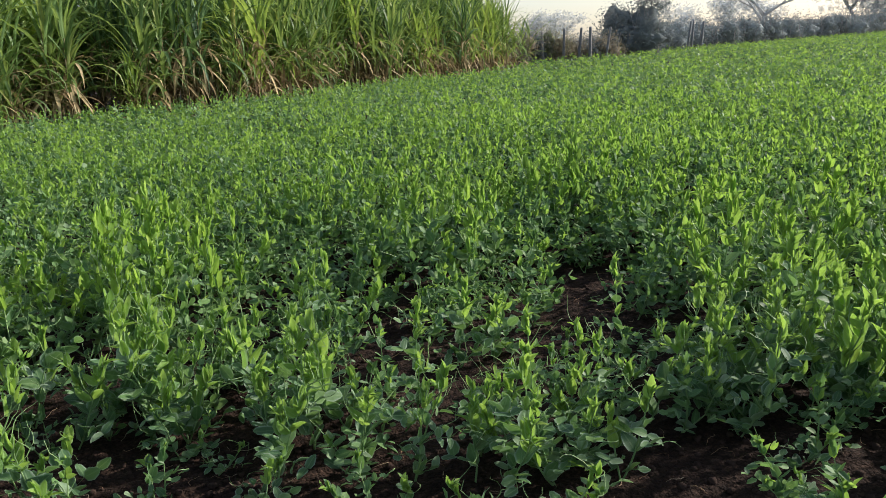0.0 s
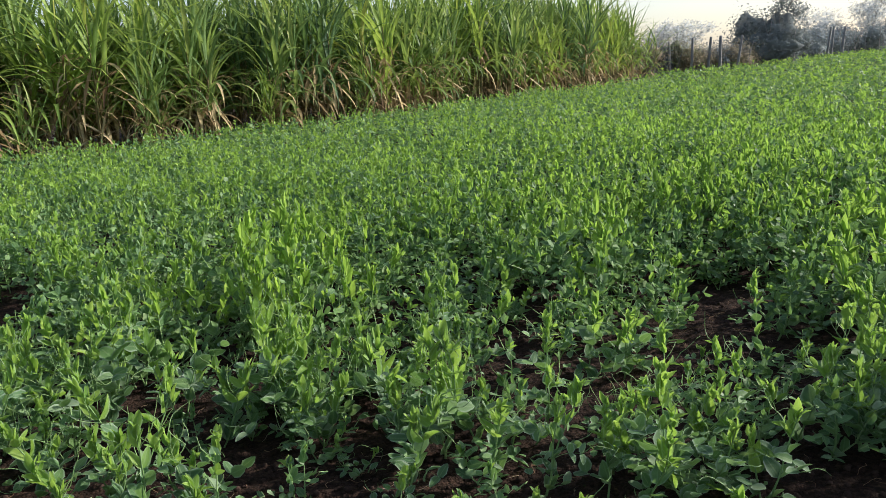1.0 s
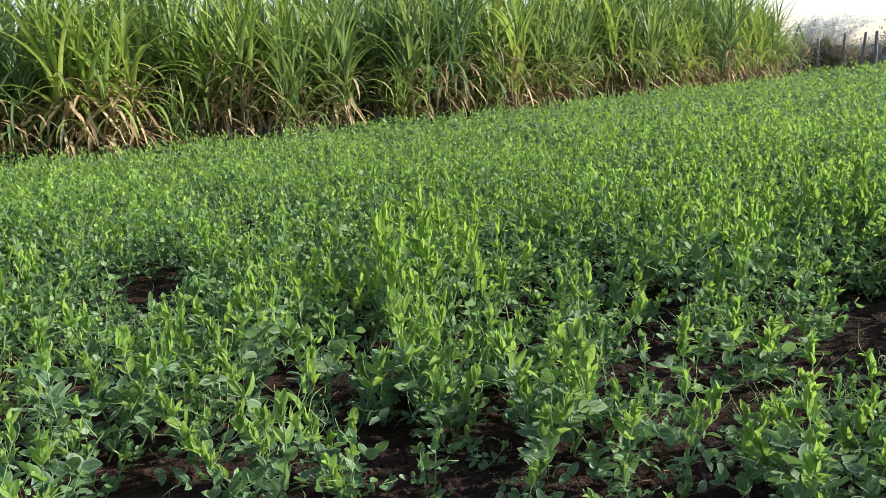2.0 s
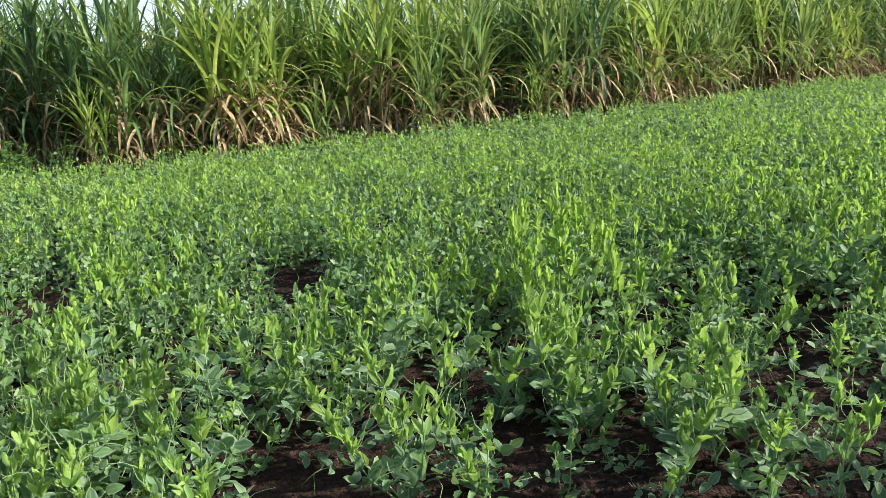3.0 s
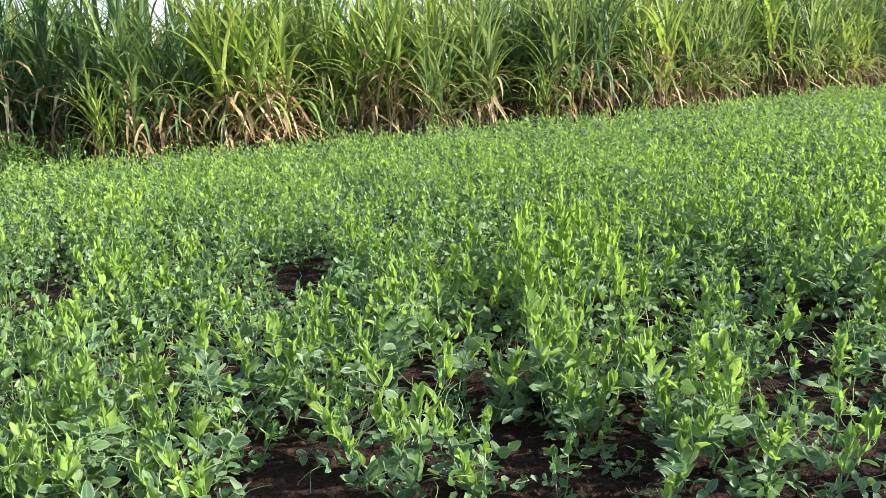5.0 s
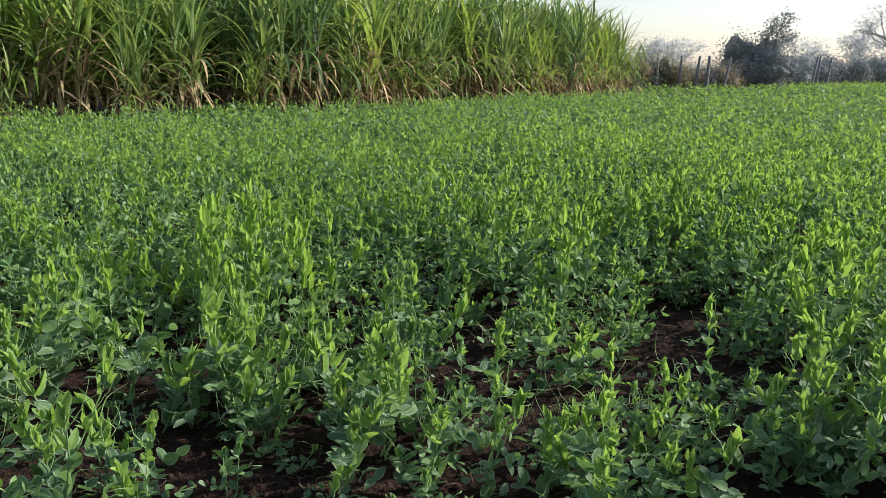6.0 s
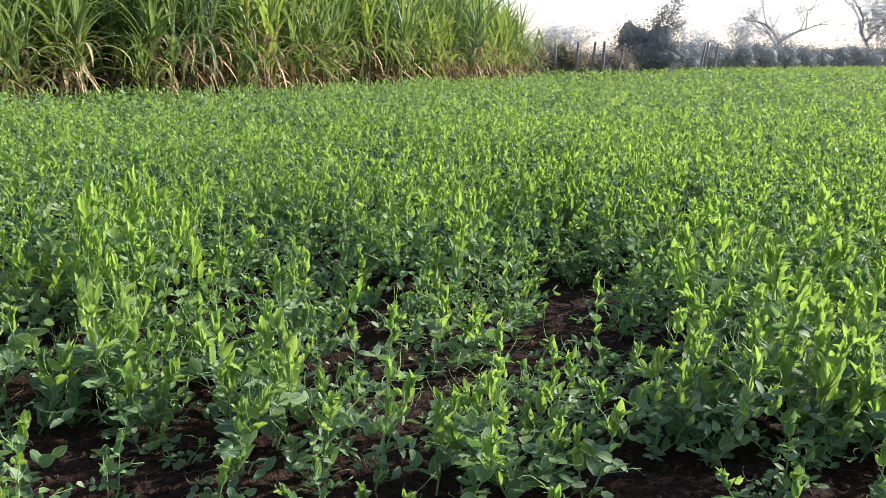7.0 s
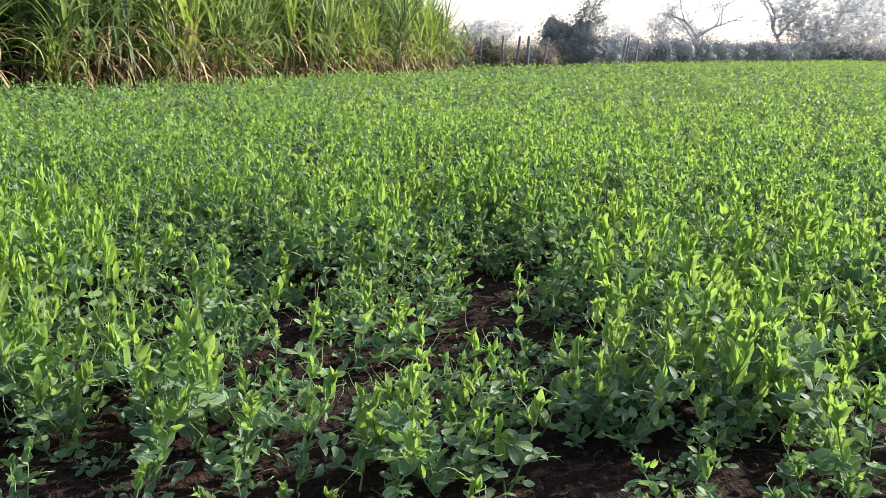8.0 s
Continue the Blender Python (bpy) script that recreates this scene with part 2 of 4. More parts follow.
def leaf_blade(n, ratio, fold, curl, wave, point=1.0, twist=0.0):
    """A leaf one long: ovate, folded along its midrib, curled towards the tip. n = 1 is a bent diamond, 2 has six corners, more give full rows."""
    if n == 1:
        w = ratio * 0.5
        V = np.array([(0, 0, 0), (-w, 0.42, fold * w - curl * 0.18), (w, 0.42, fold * w - curl * 0.18), (0, 1, -curl)])
        return V, np.array([(0, 2, 1), (1, 2, 3)]), np.array([(0.5, 0), (0.15, 0.42), (0.85, 0.42), (0.5, 1)])
    if n == 2:                           # six corners, two faces each side of the midrib
        w, v = ratio * 0.46, ratio * (0.40 - 0.12 * point)
        V = np.array([(0, 0, 0), (-w, 0.30, fold * w - curl * 0.09), (-v, 0.74, fold * v - curl * 0.55), (0, 1, -curl), (v, 0.74, fold * v - curl * 0.55), (w, 0.30, fold * w - curl * 0.09)])
        return V, np.array([(0, 2, 1), (0, 3, 2), (0, 4, 3), (0, 5, 4)]), np.array([(0.5, 0), (0.08, 0.3), (0.08, 0.74), (0.5, 1), (0.92, 0.74), (0.92, 0.3)])
    V, UV, T = [], [], []
    for s in (0.0, 0.13, 0.45, 0.82, 1.0):
        w = 0.5 * ratio * (math.sin(math.pi * s ** 0.78)) ** 0.55 if 0 < s < 1 else 0.03
        if s > 0.6:
            w *= 1 - 0.5 * point * (s - 0.6) / 0.4
        z = -curl * s * s
        for u in (-1, 0, 1):
            V.append((u * w + twist * s * z, s, z + abs(u) * fold * w + u * wave * math.sin(9 * s)))
            UV.append((0.5 + u * 0.5, s))
    for i in range(4):
        for k in (0, 1):
            p = 3 * i + k
            T += [(p, p + 1, p + 4), (p, p + 4, p + 3)]
    return np.array(V), np.array(T), np.array(UV)


def ribbon(at, az, el0, bend, length, width, n, rng, fold=0.35, flat=False):
    """A long grass blade that rises at el0 and arches over by bend (radians)."""
    p, pts = np.array(at, float), []
    side = aim(az + math.pi / 2, 0)
    sway = rng.normal(0, 0.25)
    for i in range(n + 1):
        s = i / n
        el = el0 - bend * s ** 1.5
        way = aim(az + sway * s, el)
        w = width * 0.5 * min(1.0, 0.45 + 4 * s) * (1 - s ** 2.6) + 0.0015
        roll = rng.normal(0, 0.15)
        sd = unit(side + roll * np.cross(side, way))
        up = np.cross(sd, way)
        pts.append((p.copy(), sd * w, up * w * fold))
        p = p + way * length / n
    V, UV, T = [], [], []
    cols = 2 if flat else 3
    for i, (c, sd, up) in enumerate(pts):
        s = i / n
        if flat:
            V += [c - sd, c + sd]
            UV += [(0.12, s), (0.88, s)]
        else:
            V += [c - sd - up, c, c + sd - up]
            UV += [(0.12, s), (0.5, s), (0.88, s)]
    for i in range(n):
        for k in range(cols - 1):
            a = i * cols + k
            T += [(a, a + 1, a + cols + 1), (a, a + cols + 1, a + cols)]
    return np.array(V), np.array(T), np.array(UV)


def part(name, me, parent, label="", m=None):
    ob = new(name, me)
    ob.parent = parent
    if m is not None:
        ob.matrix_basis = m
    return tagged(ob, label) if label else ob


def mat4(m):
    return Matrix(m.tolist())


def scatter(templates, spots):
    """Joined copies: templates (V, T, UV, M), spots rows of template, x, y, z, turn, size, height. Returns arrays."""
    Vs, Ts, Us, Ms, n = [], [], [], [], 0
    which = spots[:, 0].astype(int)
    for k, (v, t, u, m) in enumerate(templates):
        s = spots[which == k]
        if not len(s):
            continue
        c, sn = np.cos(s[:, 4])[:, None], np.sin(s[:, 4])[:, None]
        X = (v[None, :, 0] * c - v[None, :, 1] * sn) * s[:, 5:6] + s[:, 1:2]
        Y = (v[None, :, 0] * sn + v[None, :, 1] * c) * s[:, 5:6] + s[:, 2:3]
        Z = v[None, :, 2] * s[:, 6:7] + s[:, 3:4]
        N = len(s)
        Vs.append(np.stack([X, Y, Z], -1).reshape(-1, 3))
        Ts.append((t[None] + (n + np.arange(N) * len(v))[:, None, None]).reshape(-1, 3))
        Us.append(np.tile(u, (N, 1)))
        Ms.append(np.tile(m, N))
        n += N * len(v)
    return np.concatenate(Vs), np.concatenate(Ts), np.concatenate(Us), np.concatenate(Ms)


# ---------- plan ----------
# foot of the cane stand, from the near end to the far end
EDGE = [(-17.7, 3.59), (-14.4, 7.6), (-11.6, 11.0), (-8.6, 14.7), (-6.1, 17.4), (-4.0, 20.4), (-1.5, 25.0), (1.5, 30.8), (4.4, 38.5)]
EDGE_X, EDGE_Y = [p[0] for p in EDGE], [p[1] for p in EDGE]
# far border of the pea field
FAR = [(3.0, 40.0), (9.5, 46.5), (16.5, 56.5), (30.0, 72.0), (48.0, 90.0), (90.0, 130.0)]
# bare soil: x, y, radius
BARE_EAST = [(0.63, 3.92, 0.22), (0.59, 3.50, 0.20), (0.62, 3.7, 0.22), (0.55, 3.2, 0.20), (0.50, 2.92, 0.15), (0.54, 2.15, 0.17), (0.70, 2.12, 0.17), (0.60, 1.90, 0.22), (0.92, 2.18, 0.12), (1.10, 2.43, 0.08), (1.18, 2.2, 0.10), (0.95, 1.9, 0.14),
             (0.24, 2.02, 0.13), (-0.04, 2.45, 0.08), (-0.06, 3.31, 0.09), (-0.31, 3.08, 0.09), (0.15, 2.7, 0.07), (0.30, 3.22, 0.09), (-0.02, 1.95, 0.17), (0.25, 1.8, 0.15), (0.4, 2.6, 0.08)]
BARE_MIDDLE = [(-0.97, 2.34, 0.14), (-0.77, 2.24, 0.13), (-0.87, 2.42, 0.12), (-0.74, 2.30, 0.12), (-0.48, 2.19, 0.13), (-0.34, 2.25, 0.11), (-0.13, 2.22, 0.09), (-0.36, 2.0, 0.17), (-0.91, 2.10, 0.16),
               (-1.05, 2.15, 0.12), (-1.25, 2.19, 0.12), (-1.21, 2.02, 0.09), (-0.80, 2.0, 0.17), (-0.62, 1.9, 0.15), (-1.1, 1.8, 0.15), (-1.45, 3.05, 0.10), (-1.64, 2.90, 0.09), (-0.36, 3.85, 0.16), (-0.91, 4.0, 0.13)]
BARE_WEST = [(-2.84, 2.62, 0.22), (-2.52, 2.20, 0.11), (-2.87, 1.53, 0.16), (-3.77, 1.79, 0.28), (-3.41, 1.80, 0.20), (-3.09, 1.46, 0.26), (-3.55, 1.55, 0.25), (-3.24, 4.08, 0.26), (-3.39, 3.67, 0.16), (-4.53, 4.33, 0.27),
             (-4.42, 3.16, 0.28), (-1.89, 1.95, 0.08), (-1.6, 1.75, 0.13), (-2.5, 3.0, 0.14), (-4.54, 3.4, 0.2), (-4.2, 2.0, 0.25), (-2.95, 2.1, 0.14), (-1.62, 2.25, 0.09)]
BARE = BARE_EAST + BARE_MIDDLE + BARE_WEST

# rank places and thin places in the crop: x, y, radius
LUSH = [(-1.42, 3.84, 0.4), (-0.96, 2.6, 0.25), (-0.51, 2.42, 0.2), (-0.16, 4.03, 0.39), (0.89, 4.93, 0.48), (0.77, 2.5, 0.2), (1.14, 2.6, 0.3), (-0.57, 5.72, 0.55), (1.54, 6.06, 0.59),
        (-1.98, 1.5, 0.2), (-2.15, 1.85, 0.28), (-1.65, 2.44, 0.28), (-1.31, 3.49, 0.33), (-5.23, 3.48, 0.6), (-4.97, 6.04, 0.73), (-5.32, 4.57, 0.66), (1.3, 2.2, 0.2), (1.15, 8.21, 0.78), (2.3, 6.49, 0.65)]
THIN = [(-1.11, 4.27, 0.4), (-0.61, 3.4, 0.28), (0.07, 3.4, 0.3), (-1.1, 3.1, 0.25), (-2.75, 10.2, 0.9), (-0.26, 3.25, 0.3), (-4.61, 3.63, 0.5), (-3.05, 3.54, 0.45), (-2.92, 2.88, 0.38), (-1.22, 2.15, 0.2),
        (-8.7, 5.6, 0.9), (-2.33, 4.35, 0.45), (1.84, 4.0, 0.4), (-0.68, 4.07, 0.3), (7.0, 18.0, 1.7), (0.6, 3.6, 0.3), (-2.55, 2.5, 0.3), (-3.4, 2.3, 0.35)]

# the soil shows where the plants on the near side of it are missing too
BARE += [(x * (1 - d / math.hypot(x, y)), y * (1 - d / math.hypot(x, y)), r * w) for x, y, r in BARE for d, w, far in ((0.30, 0.75, 2.8), (0.58, 0.55, 3.6)) if math.hypot(x, y) > far]


def rise(x, y):
    """Height of the soil."""
    v = 0.04 * noise.noise((x * 0.9, y * 0.9, 1.3)) + 0.014 * noise.noise((x * 4.3, y * 4.3, 5.1))
    near = max(0.0, 1.0 - math.hypot(x + 0.8, y - 2.5) / 9.0)
    if near > 0.2:
        v += near * (0.012 * noise.noise((x * 11, y * 11, 2.2)) + 0.018 * abs(noise.noise((x * 21, y * 21, 8.8))))
    return v * min(1.0, 0.3 + near)


def spaced(a, b, step, end0, end1, grow=1.35):
    mid = list(np.arange(a, b + step * 0.5, step))
    lo, hi, d = [], [], step
    x = a
    while x > end0:
        d *= grow
        x = max(end0, x - d)
        lo.append(x)
    x, d = mid[-1], step
    while x < end1:
        d *= grow
        x = min(end1, x + d)
        hi.append(x)
    return np.array(lo[::-1] + mid + hi)


# ---------- ground ----------
gx, gy = spaced(-4.6, 1.8, 0.026, -900, 900), spaced(1.3, 4.6, 0.026, -600, 1500)
GV = np.array([(x, y, rise(x, y)) for y in gy for x in gx])
idx = np.arange(len(gx) * len(gy)).reshape(len(gy), len(gx))
q = np.stack([idx[:-1, :-1], idx[:-1, 1:], idx[1:, 1:], idx[1:, :-1]], -1).reshape(-1, 4)
GT = np.concatenate([q[:, [0, 1, 2]], q[:, [0, 2, 3]]])
ground = new("ground", fill("ground", GV, GT, None, (SOIL,)))
tagged(ground, "dark brown crumbly field soil", "soil", kind="structure")

# ---------- pea plants ----------
R = np.random.RandomState(7)
# leaf forms: leaflet, stipule, folded young leaf; three of each, in four degrees of detail
FORMS = {"leaflet": [(0.66, 0.22, 0.12, 0.02), (0.74, 0.10, -0.06, 0.03), (0.60, 0.38, 0.25, 0.015)],
         "stipule": [(0.70, 0.30, 0.16, 0.03), (0.62, 0.45, -0.10, 0.02), (0.76, 0.18, 0.22, 0.03)],
         "young": [(0.44, 0.60, 0.14, 0.02), (0.50, 0.40, -0.12, 0.03), (0.38, 0.85, 0.28, 0.02)]}
LEAVES = {k: [[leaf_blade(n, *f, point=0.45 if k == "young" else 0.2) for f in fs] for n in (4, 2, 1)] for k, fs in FORMS.items()}


def pea_design(rng, h, lie=0.0, leafy=1.0, shoots=2, tip=0.70):
    """Stems, tendrils and leaf places of one plant of height h, branched from its base."""
    made = [pea_stem(rng, h * (1.0 if i == 0 else rng.uniform(0.55, 0.95)), lie if i == 0 else min(0.8, lie + 0.35), leafy, tip) for i in range(shoots)]
    return {"stem": [m["stem"] for m in made]} | {k: [v for m in made for v in m[k]] for k in ("thin", "tendrils", "leaves")}


def pea_stem(rng, h, lie, leafy, tip):
    n = max(4, int(round(h / 0.043)))
    az0, la = rng.uniform(0, TAU), rng.uniform(0, TAU)
    d = aim(la, radians(86 - 18 * rng.rand() - 45 * lie))
    p, pts, leaves, thin, tendrils = np.zeros(3), [np.zeros(3)], [], [], []
    for k in range(1, n + 1):
        f = k / n
        d = unit(d + rng.normal(0, 0.10, 3) + (0, 0, 0.07 + 0.25 * lie * f))
        p = p + d * h / n * (1.25 if f > 0.2 else 0.85)
        pts.append(p)
        az = az0 + math.pi * k + rng.normal(0, 0.4)
        s = (0.74 + 0.36 * math.sin(math.pi * min(1.0, f * 1.05))) * rng.uniform(0.8, 1.25) * leafy
        young = f > tip or (f > tip - 0.23 and rng.rand() < 0.3)
        kind = "young" if young else "stipule"
        lift = 64 if young else 44
        for sg in (-1, 1):
            w = aim(az + sg * rng.uniform(0.5, 1.15), radians(lift + rng.uniform(-22, 22)))
            leaves.append((kind, rng.randint(3), basis(p, w, unit(aim(az, 0.4) * (-0.9 if young else 0.15) + (0, 0, 0.7) + rng.normal(0, 0.35, 3)), 0.054 * s)))
        # compound leaf on its stalk
        el = radians((62 if young else 34) + rng.uniform(-15, 15))
        stalk_len = (0.030 if young else 0.055) * s
        q = [p, p + aim(az, el) * stalk_len * 0.5, p + aim(az, el - 0.12) * stalk_len, p + aim(az, el - 0.3) * stalk_len * 1.6]
        thin.append((q[:3], 0.0014, 0.0010))
        pairs = 1 if (k <= 1 or young) else 2
        if young and rng.rand() < 0.35:
            pairs = 0
        for j in range(pairs):
            at = q[2] if j == 0 else q[3]
            if j:
                thin.append((q[2:], 0.0008, 0.0007))
            for sg in (-1, 1):
                spread = rng.uniform(0.55, 1.0) if young else rng.uniform(0.9, 1.5)
                w = aim(az + sg * spread, radians((38 if young else 14) + rng.uniform(-36, 36)))
                leaves.append(("young" if young else "leaflet", rng.randint(3), basis(at, w, unit((0, 0, 1) + rng.normal(0, 0.6, 3)), 0.042 * s * (0.9 if j else 1.0))))
        if k > 2 and rng.rand() < 0.85:
            a, e, c, t = az, el * 0.6, q[2 if pairs < 2 else 3], [q[2 if pairs < 2 else 3]]
            turn = rng.normal(0, 0.55)
            for i in range(8):
                a, e = a + turn * (0.2 + 0.16 * i), e + rng.normal(0.03, 0.25)
                c = c + aim(a, e) * 0.016
                t.append(c)
            tendrils.append((t, 0.0015, 0.0008))
            if rng.rand() < 0.5:         # a side branch of the tendril
                a, e, c = a + 1.2, e - 0.3, t[3]
                b = [c]
                for i in range(5):
                    a, e = a - turn * 0.3, e + rng.normal(0, 0.3)
                    c = c + aim(a, e) * 0.013
                    b.append(c)
                tendrils.append((b, 0.0012, 0.0007))
    for i in range(5):                   # the closed tip
        leaves.append(("young" if tip < 0.9 else "leaflet", rng.randint(3), basis(p - d * (0.012 * i), aim(rng.uniform(0, TAU), radians(rng.uniform(62, 88))), unit(rng.normal(0, 1, 3)), 0.051 * rng.uniform(0.8, 1.2) * leafy)))
    return {"stem": (pts, 0.0034, 0.0018), "thin": thin, "tendrils": tendrils, "leaves": leaves}


def pea_arrays(des, lod, keep=1.0, swell=1.0, rng=R):
    """The design as one mesh with three materials (waxy, young, stem)."""
    pieces, M = [], []

    def put(piece, m):
        pieces.append(piece)
        M.append(np.full(len(piece[1]), m))
    for pts, r0, r1 in des["stem"] if lod == 1 else des["stem"][:1]:
        put(tube(pts[::2] if lod == 1 else [pts[0], pts[len(pts) // 2], pts[-1]], r0 * 1.2, r1, 3), 2)
    if lod == 1:
        for t in des["tendrils"][::2]:
            put(tube(t[0][::3], t[1] * 1.3, t[2] * 1.3, 3), 2)
    for kind, v, m in des["leaves"]:
        if rng.rand() > keep:
            continue
        mm = m.copy()
        mm[:3, :3] *= swell
        if lod > 1 and kind == "young":  # shoots nod and spread
            mm[:3, :3] = np.array(Matrix.Rotation(rng.uniform(0.0, 0.75), 3, aim(rng.uniform(0, TAU), 0))) @ mm[:3, :3] * 0.95
        put(moved(LEAVES["leaflet" if lod > 1 and (kind == "stipule" or rng.rand() < 0.25) else kind][1 if lod == 3 else lod][v], mm), 1 if kind == "young" else 0)
    V, T, UV = join(pieces)
    return V, T, UV, np.concatenate(M)


def field_ok(x, y, margin=0.3):
    return x > np.interp(y, EDGE_Y, EDGE_X) + margin and y < np.interp(x, [p[0] for p in FAR], [p[1] for p in FAR]) - 0.4


def lushness(x, y):
    """Height of the crop, from thin places to rank ones."""
    v = 0.5 + 0.6 * noise.noise((x * 0.8, y * 0.8, 3.0)) + 0.5 * noise.noise((x * 2.1, y * 2.1, 9.0))
    if y < 20:
        for spots, gain in ((LUSH, 0.5), (THIN, -0.55)):
            for sx, sy, r in spots:
                d = ((x - sx) ** 2 + (y - sy) ** 2) / (r * r)
                if d < 5:
                    v += gain * math.exp(-d)
    return min(1.0, max(0.0, v))


def bare(x, y):
    for bx, by, r in BARE:
        if (x - bx) ** 2 + (y - by) ** 2 < (r * (1 + 0.35 * noise.noise((x * 5, y * 5, 0.5)))) ** 2:
            return True
    return False


# plants that stand out, by their place along the near border: x, y, height of the tip
MARKS_EAST = [(0.07, 2.06, 0.40), (0.39, 2.08, 0.29), (0.80, 2.47, 0.45), (0.73, 2.64, 0.35), (1.03, 2.62, 0.36), (1.14, 2.45, 0.45), (1.36, 2.21, 0.52), (1.10, 1.95, 0.22), (1.35, 2.23, 0.29),
              (0.85, 2.07, 0.15), (1.49, 2.19, 0.24), (1.43, 2.88, 0.31), (0.40, 3.03, 0.12), (0.01, 2.50, 0.22), (0.11, 2.21, 0.27), (0.33, 3.5, 0.44), (0.90, 2.75, 0.40), (1.55, 2.5, 0.36)]
MARKS_MIDDLE = [(-0.55, 2.46, 0.40), (-0.17, 2.56, 0.38), (-0.57, 2.16, 0.26), (-0.63, 2.07, 0.14), (-0.18, 2.15, 0.37), (-0.33, 2.26, 0.30), (-0.79, 2.29, 0.09), (-0.96, 2.59, 0.36), (-1.17, 2.83, 0.28),
                (-1.37, 2.01, 0.25), (-1.07, 1.96, 0.30), (-0.76, 2.25, 0.11), (-0.90, 2.45, 0.41), (-0.49, 2.37, 0.47), (-0.64, 2.49, 0.22), (-0.62, 2.41, 0.26), (-1.27, 1.87, 0.43), (-0.72, 2.62, 0.33)]
MARKS_WEST = [(-1.98, 1.78, 0.24), (-1.72, 2.55, 0.50), (-2.11, 2.55, 0.36), (-2.46, 2.62, 0.25), (-2.26, 1.48, 0.45), (-2.08, 1.57, 0.50), (-2.13, 1.73, 0.41), (-2.20, 1.62, 0.46), (-1.84, 1.66, 0.35), (-2.54, 1.44, 0.14),
              (-1.85, 2.78, 0.46), (-3.26, 1.94, 0.24), (-2.23, 2.70, 0.29), (-1.87, 2.07, 0.44), (-1.53, 2.80, 0.28), (-2.63, 1.26, 0.08), (-1.97, 2.06, 0.29), (-2.04, 2.46, 0.37), (-2.35, 1.75, 0.36)]
MARKS_FRONT = [(-1.09, 1.98, 0.24), (-1.23, 2.09, 0.24), (-0.57, 1.90, 0.17), (0.03, 1.90, 0.18), (0.15, 1.85, 0.22), (-0.18, 2.00, 0.12), (0.84, 1.82, 0.12),
               (-1.44, 2.57, 0.36), (-0.59, 2.17, 0.30), (-1.34, 1.99, 0.40), (0.21, 2.07, 0.28), (1.30, 1.96, 0.34), (-1.57, 2.06, 0.30)]
MARKS = MARKS_EAST + MARKS_MIDDLE + MARKS_WEST + MARKS_FRONT

spots_near, step = [(x, y, h, 1) for x, y, h in MARKS], 0.118
taken = [(x, y) for x, y, h in MARKS]
for gy_ in np.arange(1.1, 3.6, step):
    for gx_ in np.arange(-4.0, 2.6, step):
        x, y = gx_ + R.uniform(-0.06, 0.06), gy_ + R.uniform(-0.06, 0.06)
        r, az = math.hypot(x, y), math.degrees(math.atan2(x, y))
        if not (1.62 < r < 3.35 and -72 < az < 41) or bare(x, y):
            continue
        if r < 2.1 and R.rand() < 0.2 + 0.5 * (2.1 - r):
            continue
        lush = lushness(x, y)
        thick = 0.35 + 0.6 * (lush - 0.5) + 0.8 * noise.noise((x * 2.3, y * 2.3, 4.4)) + 0.3 * noise.noise((x * 6, y * 6, 7.7))
        if R.rand() > 0.98 * thick:
            continue
        if any((x - tx) ** 2 + (y - ty) ** 2 < 0.0075 for tx, ty in taken[:len(MARKS)]):
            continue
        spots_near.append((x, y, (0.22 + 0.17 * lush + 0.09 * max(0.0, min(1.0, thick))) * R.uniform(0.65, 1.2) * (0.9 if r < 2.7 else 1.0), 0))

designs = []
for k in range(14):
    h = (0.16, 0.22, 0.26, 0.29, 0.32, 0.35, 0.38, 0.24, 0.28, 0.31, 0.34, 0.37, 0.42, 0.20)[k]
    designs.append((h, pea_design(R, h, 0.6 if k in (1, 7, 13) else 0.18 * (k % 3), (1.08, 0.94, 1.15, 0.90)[k % 4], (3, 2, 1, 2, 2)[k % 5] if h > 0.21 else 1)))

TOPS = [max(max(pts[-1][2] for pts, r0, r1 in des["stem"]) + 0.045, 0.05) for h, des in designs]

# low plants of the thin places, with old leaves only
LOW = [pea_design(R, h, 0.45, 0.9, 2, 0.97) for h in (0.22, 0.25, 0.28, 0.30)]

# unit leaves as shared meshes
LEAF_MESH = {k: [fill("pea_" + k, *LEAVES[k][0][v], (PEA_NEW if k == "young" else PEA_OLD,)) for v in range(3)] for k in FORMS}


def pea_meshes(des):
    stem = join([tube(q, a, b, 5) for q, a, b in des["stem"]] + [tube(q, a, b, 4) for q, a, b in des["thin"]]
                + [tube(q, a, b, 3) for q, a, b in des["tendrils"]])
    V, T, UV = join([moved(LEAVES[k][0][v], m) for k, v, m in des["leaves"]])
    M = np.concatenate([np.full(len(LEAVES[k][0][v][1]), int(k == "young")) for k, v, m in des["leaves"]])
    return {"stem": fill("stem", *stem, (PEA_STEM,)),
            "foliage": fill("foliage", V, T, UV, (PEA_OLD, PEA_NEW), M)}


PEA_MESH = [pea_meshes(des) for h, des in designs]


